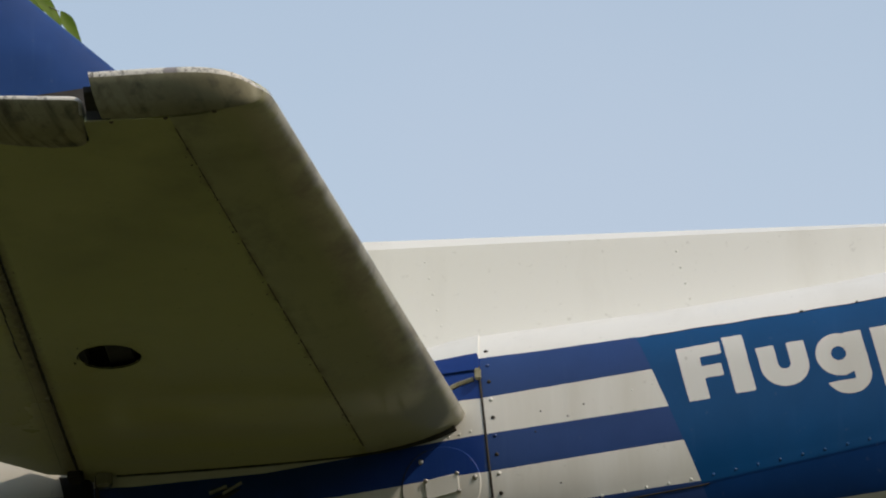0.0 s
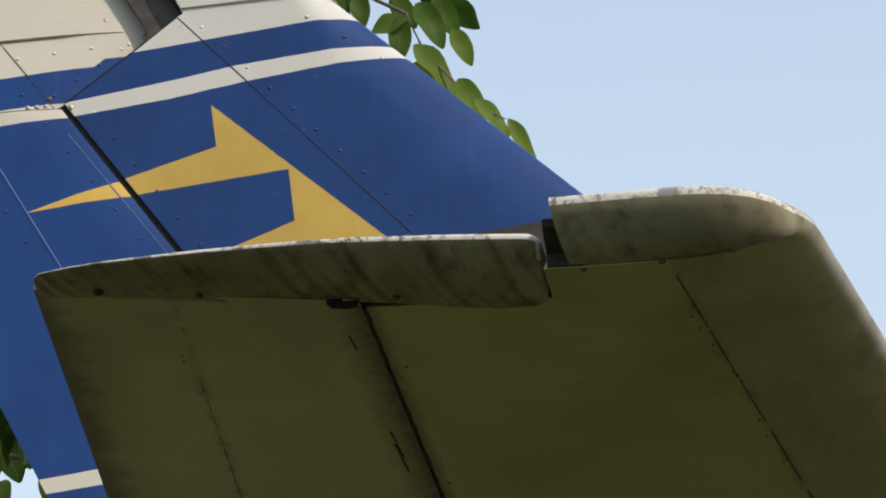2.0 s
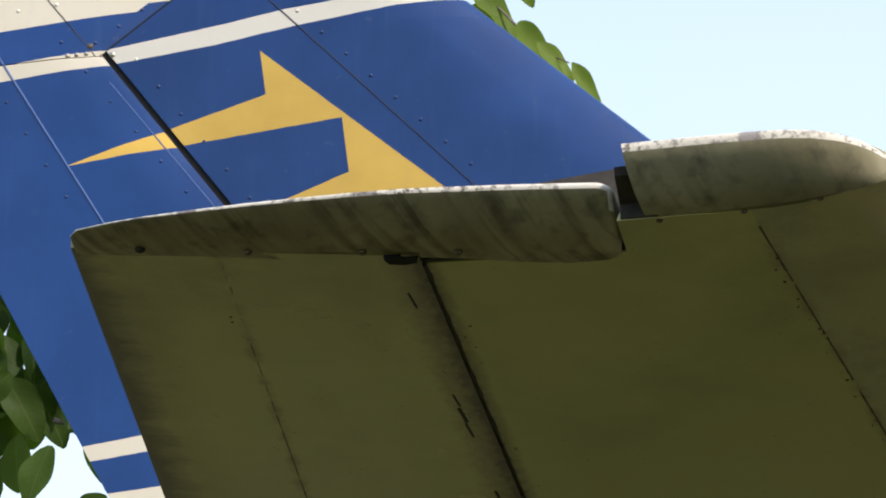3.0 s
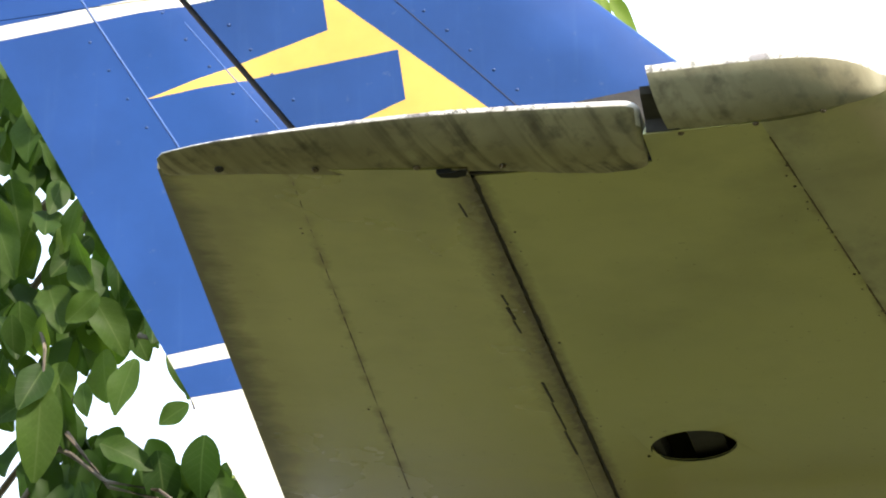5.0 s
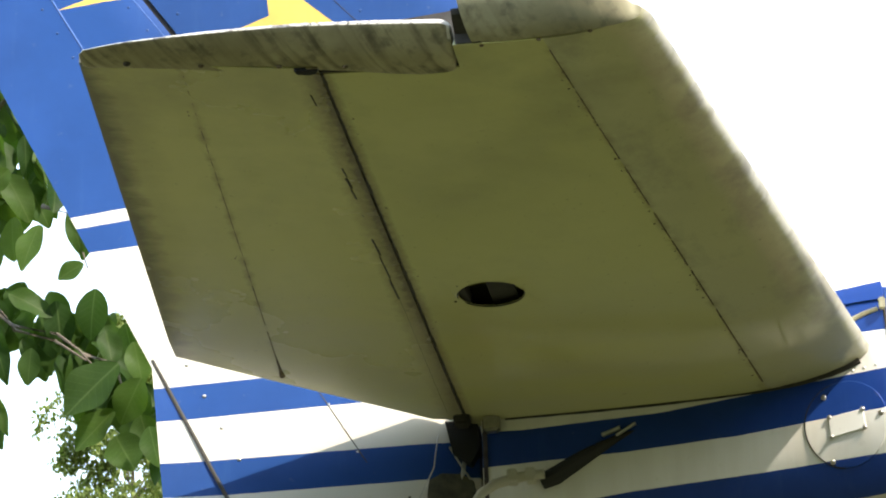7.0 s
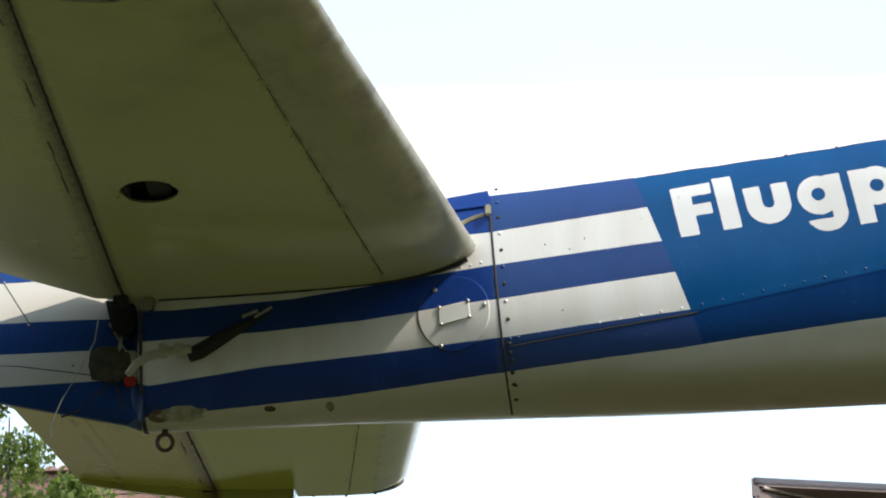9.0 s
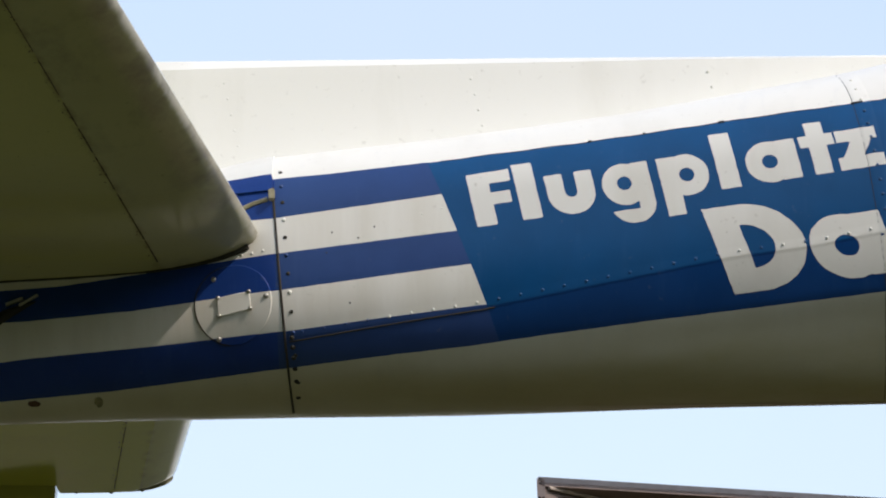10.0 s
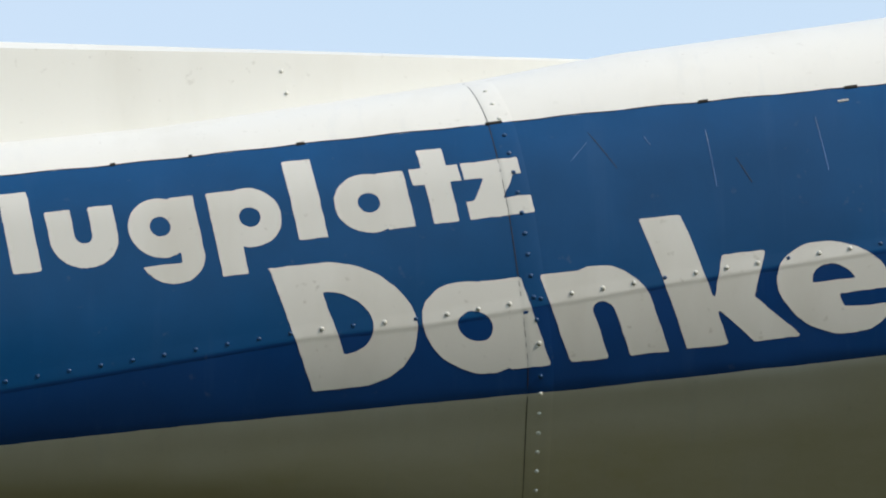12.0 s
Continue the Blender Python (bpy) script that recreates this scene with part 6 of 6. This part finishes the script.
    for _ in range(34):
        at = Vector((-0.42 + 0.27 * rng.random(), 0.38 + 0.12 * rng.random(), 5.83 + 0.2 * rng.random())) - base
        hang(at, Vector((rng.gauss(0.2, 0.4), rng.gauss(0, 0.3), -1.0)), rng.uniform(0.05, 0.08), face=Vector((rng.gauss(0.1, 0.5), -1.0, 0.3)), roll=0.0)
    tagged(part("twig", twigs, M_BARK, tree), kind="stuff")
    # the nearest leaves singly, the rest as one crown
    for m, kinds in [(m, LEAF_MESH) for m in near] + [(m, SUNLIT_MESH) for m in spray]:
        ob = new("leaf", kinds[rng.randrange(6)])
        ob.parent, ob.matrix_local = tree, m
    verts, faces = [], []
    for m in rest:
        me = LEAF_MESH[rng.randrange(6)]
        start = len(verts)
        verts += [m @ v.co for v in me.vertices]
        faces += [[start + i for i in f.vertices] for f in me.polygons]
    me = bpy.data.meshes.new("crown")
    me.from_pydata(verts, [], faces)
    me.materials.append(M_LEAF)
    me.polygons.foreach_set("use_smooth", [True] * len(me.polygons))
    crown = new("crown", me)
    crown.parent = tree
    tagged(crown, kind="stuff")


broad_tree()


def far_tree(place, height, radius, seed, sprays, gap, crown=0.26):
    """A slender tree in the distance: trunk, thin limbs and hanging sprays of small leaves with sky between them."""
    tree = tagged(empty("garden_tree", place), "tall light-green tree beyond the roofs", "tree", "trees in the distance")
    rng = random.Random(seed)
    bm = bmesh.new()
    tube(bm, [(0, 0, -0.2), (0.1, 0, height * 0.35), (0.0, 0.1, height * 0.7), (0.02, 0, height * 0.97)], [0.26, 0.2, 0.05, 0.006], 10)
    verts, faces = [], []
    made = 0
    while made < sprays:
        h = height * (1 - crown * rng.random() ** 1.2)
        wide = radius * min(1.0, 0.25 + (height - h) / 0.9)
        a, r = rng.uniform(0, 2 * math.pi), wide * math.sqrt(rng.random())
        end = Vector((math.cos(a) * r, math.sin(a) * r, h))
        if noise.noise(end * 2.3 + Vector((seed, 0, 0))) < gap and rng.random() < 0.93:
            continue
        made += 1
        if made % 9 == 0:
            tube(bm, [(0, 0, h - 0.25), tuple(end * 0.5 + Vector((0, 0, h * 0.5 - 0.02))), tuple(end)], [0.012, 0.008, 0.003], 5)
        hang = Vector((rng.gauss(0, 0.05) + 0.05 * math.cos(a), rng.gauss(0, 0.05) + 0.05 * math.sin(a), -rng.uniform(0.10, 0.26)))
        for _ in range(72):
            k = rng.random()
            p = end + hang * k + Vector([rng.gauss(0, 0.014 + 0.026 * math.sin(math.pi * k)) for _ in range(3)])
            size = rng.uniform(0.022, 0.050)
            turn = Euler((rng.uniform(-1.1, 1.1), rng.uniform(0.3, 1.6), rng.uniform(0, 6.3))).to_matrix()
            start = len(verts)
            verts += [p + turn @ Vector(v) * size for v in ((0, -0.12, 0), (0.4, -0.33, 0.06), (1, 0, 0), (0.4, 0.33, 0.06), (0, 0.12, 0))]
            faces.append([start + i for i in range(5)])
    part("trunk", bm, M_BARK, tree)
    me = bpy.data.meshes.new("crown")
    me.from_pydata(verts, [], faces)
    me.materials.append(M_BUSHLEAF)
    foliage = new("crown", me)
    foliage.parent = tree
    tagged(foliage, kind="stuff")


far_tree((-6.02, 25.0, 0), 15.0, 0.56, 3, 640, -0.02)
far_tree((-5.04, 25.4, 0), 14.6, 0.43, 4, 800, -0.22)
far_tree((-4.49, 25.2, 0), 13.6, 0.29, 9, 42, -0.02, 0.06)


def garden_bush():
    """A light-green shrub in front of the brick wall: many short shoots of small leaves."""
    bush = tagged(empty("garden_bush", (-4.82, 30.2, 0)), "leafy light-green climber before the brick wall", "bush")
    rng = random.Random(77)
    stems = bmesh.new()
    verts, faces = [], []
    for _ in range(40):
        end = Vector((rng.gauss(0, 0.26), rng.uniform(-0.3, 0.25), 14.15 + rng.uniform(-0.5, 0.10)))
        tube(stems, [(end.x * 0.3, 0, 11.0), (end.x * 0.8, end.y * 0.5, 13.2), tuple(end)], [0.03, 0.015, 0.006], 5)
        for _ in range(85):
            p = end + Vector((rng.gauss(0, 0.07), rng.gauss(0, 0.07), rng.gauss(-0.05, 0.10)))
            size = rng.uniform(0.045, 0.085)
            turn = Euler([rng.uniform(0, 6.3) for _ in range(3)]).to_matrix()
            start = len(verts)
            verts += [p + turn @ Vector(v) * size for v in ((0, -0.35, 0), (0.6, -0.3, 0.08), (1, 0, 0), (0.6, 0.3, 0.08), (0, 0.35, 0))]
            faces.append([start + k for k in range(5)])
    tube(stems, [(0, 0, -0.2), (0.05, 0, 6.0), (0, 0, 11.2)], [0.07, 0.06, 0.04], 7)
    part("stems", stems, M_BARK, bush)
    me = bpy.data.meshes.new("foliage")
    me.from_pydata(verts, [], faces)
    me.materials.append(M_BUSHLEAF)
    ob = new("foliage", me)
    ob.parent = bush
    tagged(ob, kind="stuff")


garden_bush()
far_tree((6.1, 33.0, 0), 13.2, 0.9, 6, 260, -0.1)


# ---- houses ----
def brick_house():
    """The gable wall of an old brick house, topped by a row of clay pantiles."""
    house = tagged(empty("brick_house", (-6.4, 31.0, 0)), "old pink brick house with pantiles along its top", "house")
    n = Nodes("old_brick", 0.9)
    rnd = n.tree.nodes.new("ShaderNodeObjectInfo").outputs["Random"]
    colour = n.mix(rnd, (0.22, 0.115, 0.085), (0.36, 0.22, 0.17))
    colour = n.mix(n.ramp(n.noise(9.0, 5.0), 0.45, 0.7, 0.0, 0.5), colour, (0.16, 0.11, 0.085))
    n.bump(n.noise(40.0, 4.0), 0.5, 0.01)
    clay = n.done(colour)
    top = 14.72
    bm = bmesh.new()
    box(bm, (-4.4, 0.02, 0), (3.0, 5.0, top - 0.01))
    body = part("wall", bm, simple("lime_mortar", (0.30, 0.23, 0.19), 0.95, 0, 14, 0.25), house, smooth=0)
    # bricks of the top courses
    bm = bmesh.new()
    box(bm, (-0.118, -0.012, -0.0315), (0.118, 0.02, 0.0315), 0.004)
    bmesh.ops.recalc_face_normals(bm, faces=bm.faces)
    me = bpy.data.meshes.new("brick")
    bm.to_mesh(me)
    bm.free()
    me.materials.append(clay)
    rng = random.Random(31)
    for row in range(8):
        for k in range(29):
            ob = new("brick", me)
            ob.parent = body
            ob.location = (-4.2 + 0.248 * k + (0.124 if row % 2 else 0), 0.02 + rng.uniform(-0.004, 0.004), top - 0.05 - 0.075 * row)
    # pantile edge along the top, each tile a small arch
    tile = simple("clay_tiles", (0.30, 0.19, 0.15), 0.9, 0, 30, 0.4)
    bm = bmesh.new()
    arc = [(0.058 * math.cos(a), 0.045 * math.sin(a)) for a in lin(0, math.pi, 8)]
    loft(bm, [[Vector((px, y, pz + lift)) for px, pz in arc] for y, lift in ((-0.06, 0.0), (0.4, 0.03))], closed=True)
    bmesh.ops.recalc_face_normals(bm, faces=bm.faces)
    me = bpy.data.meshes.new("pantile")
    bm.to_mesh(me)
    bm.free()
    me.materials.append(tile)
    for k in range(64):
        ob = new("pantile", me)
        ob.parent = house
        ob.location = (-4.3 + 0.115 * k + rng.uniform(-0.003, 0.003), rng.uniform(-0.008, 0.008), top - 0.01 + rng.uniform(-0.003, 0.003))


brick_house()


def brown_hall():
    """Corner of a hall: a metal drip edge runs along the eave, the boarded soffit runs back to the wall."""
    hall = tagged(empty("brown_hall", (1.154, 2.2, 0)), "hall with a brown boarded eave and dark metal edge", "building")
    top, long = 4.826, 9.0
    eave, wall, back = Vector((0.956, 0.292, 0)), Vector((0.768, 0.641, 0)), Vector((0.12, 0.993, 0))

    def prism(corners, low, high):
        bm = bmesh.new()
        loft(bm, [[Vector((p.x, p.y, z)) for p in corners] for z in (low, high)])
        return bm

    zero, in_ = Vector((0, 0, 0)), wall * 0.026 + back * 0.008
    part("wall", prism([in_, in_ + wall * long, in_ + wall * long + back * 5, in_ + back * 8], 0, top - 0.078), simple("hall_boards", (0.055, 0.03, 0.028), 0.9, 0, 3, 0.2), hall, smooth=0)
    part("soffit", prism([zero, eave * long, wall * long], top - 0.018, top - 0.009), simple("brown_soffit", (0.22, 0.16, 0.14), 0.7, 0.0, 6, 0.12), hall, "pinkish brown soffit", 0)
    part("drip_edge", prism([zero - eave * 0.004, eave * long, eave * long + back * 0.022, back * 0.022], top - 0.016, top + 0.003), simple("dark_drip_edge", (0.05, 0.052, 0.062), 0.5, 0.3), hall, "dark metal drip edge", 0)
    part("fascia", prism([zero, wall * long, wall * long + back * 0.022, back * 0.022], top - 0.078, top - 0.0195), simple("brown_fascia", (0.15, 0.11, 0.095), 0.6, 0.0, 5, 0.2), hall, smooth=0)
    bm = bmesh.new()
    tube(bm, [wall * 0.02 + Vector((0.004, -0.006, top - 0.021)), wall * long + Vector((0.004, -0.006, top - 0.021))], 0.0045, 8)
    part("edge_trim", bm, simple("light_trim", (0.42, 0.34, 0.28), 0.5, 0.0), hall, "light bead under the soffit")
    part("end_board", prism([back * 0.22 - eave * 0.008, zero - eave * 0.008, eave * 0.01, back * 0.22 + eave * 0.01], top - 0.043, top), simple("end_board_brown", (0.11, 0.085, 0.08), 0.6, 0.0, 5, 0.2), hall, smooth=0)


brown_hall()


# ---- unseen row of trees, added to cut low sky light from the south ----
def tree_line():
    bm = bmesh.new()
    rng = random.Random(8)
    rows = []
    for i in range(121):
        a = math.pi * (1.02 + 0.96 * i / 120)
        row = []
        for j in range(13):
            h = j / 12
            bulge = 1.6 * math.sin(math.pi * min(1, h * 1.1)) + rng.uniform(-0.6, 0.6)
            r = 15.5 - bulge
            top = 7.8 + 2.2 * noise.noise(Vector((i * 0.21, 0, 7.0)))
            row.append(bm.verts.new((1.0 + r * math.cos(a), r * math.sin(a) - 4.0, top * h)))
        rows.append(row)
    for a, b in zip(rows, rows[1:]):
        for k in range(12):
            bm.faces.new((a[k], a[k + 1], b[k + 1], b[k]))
    n = Nodes("sky_screen_green", 0.8)
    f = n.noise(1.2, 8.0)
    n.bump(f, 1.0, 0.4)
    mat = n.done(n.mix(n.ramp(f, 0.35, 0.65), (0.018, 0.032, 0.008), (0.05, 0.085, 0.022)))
    tagged(part("tree_line", bm, mat, smooth=0), "unseen dark green screen added to hold back low sky light", "trees", kind="structure")


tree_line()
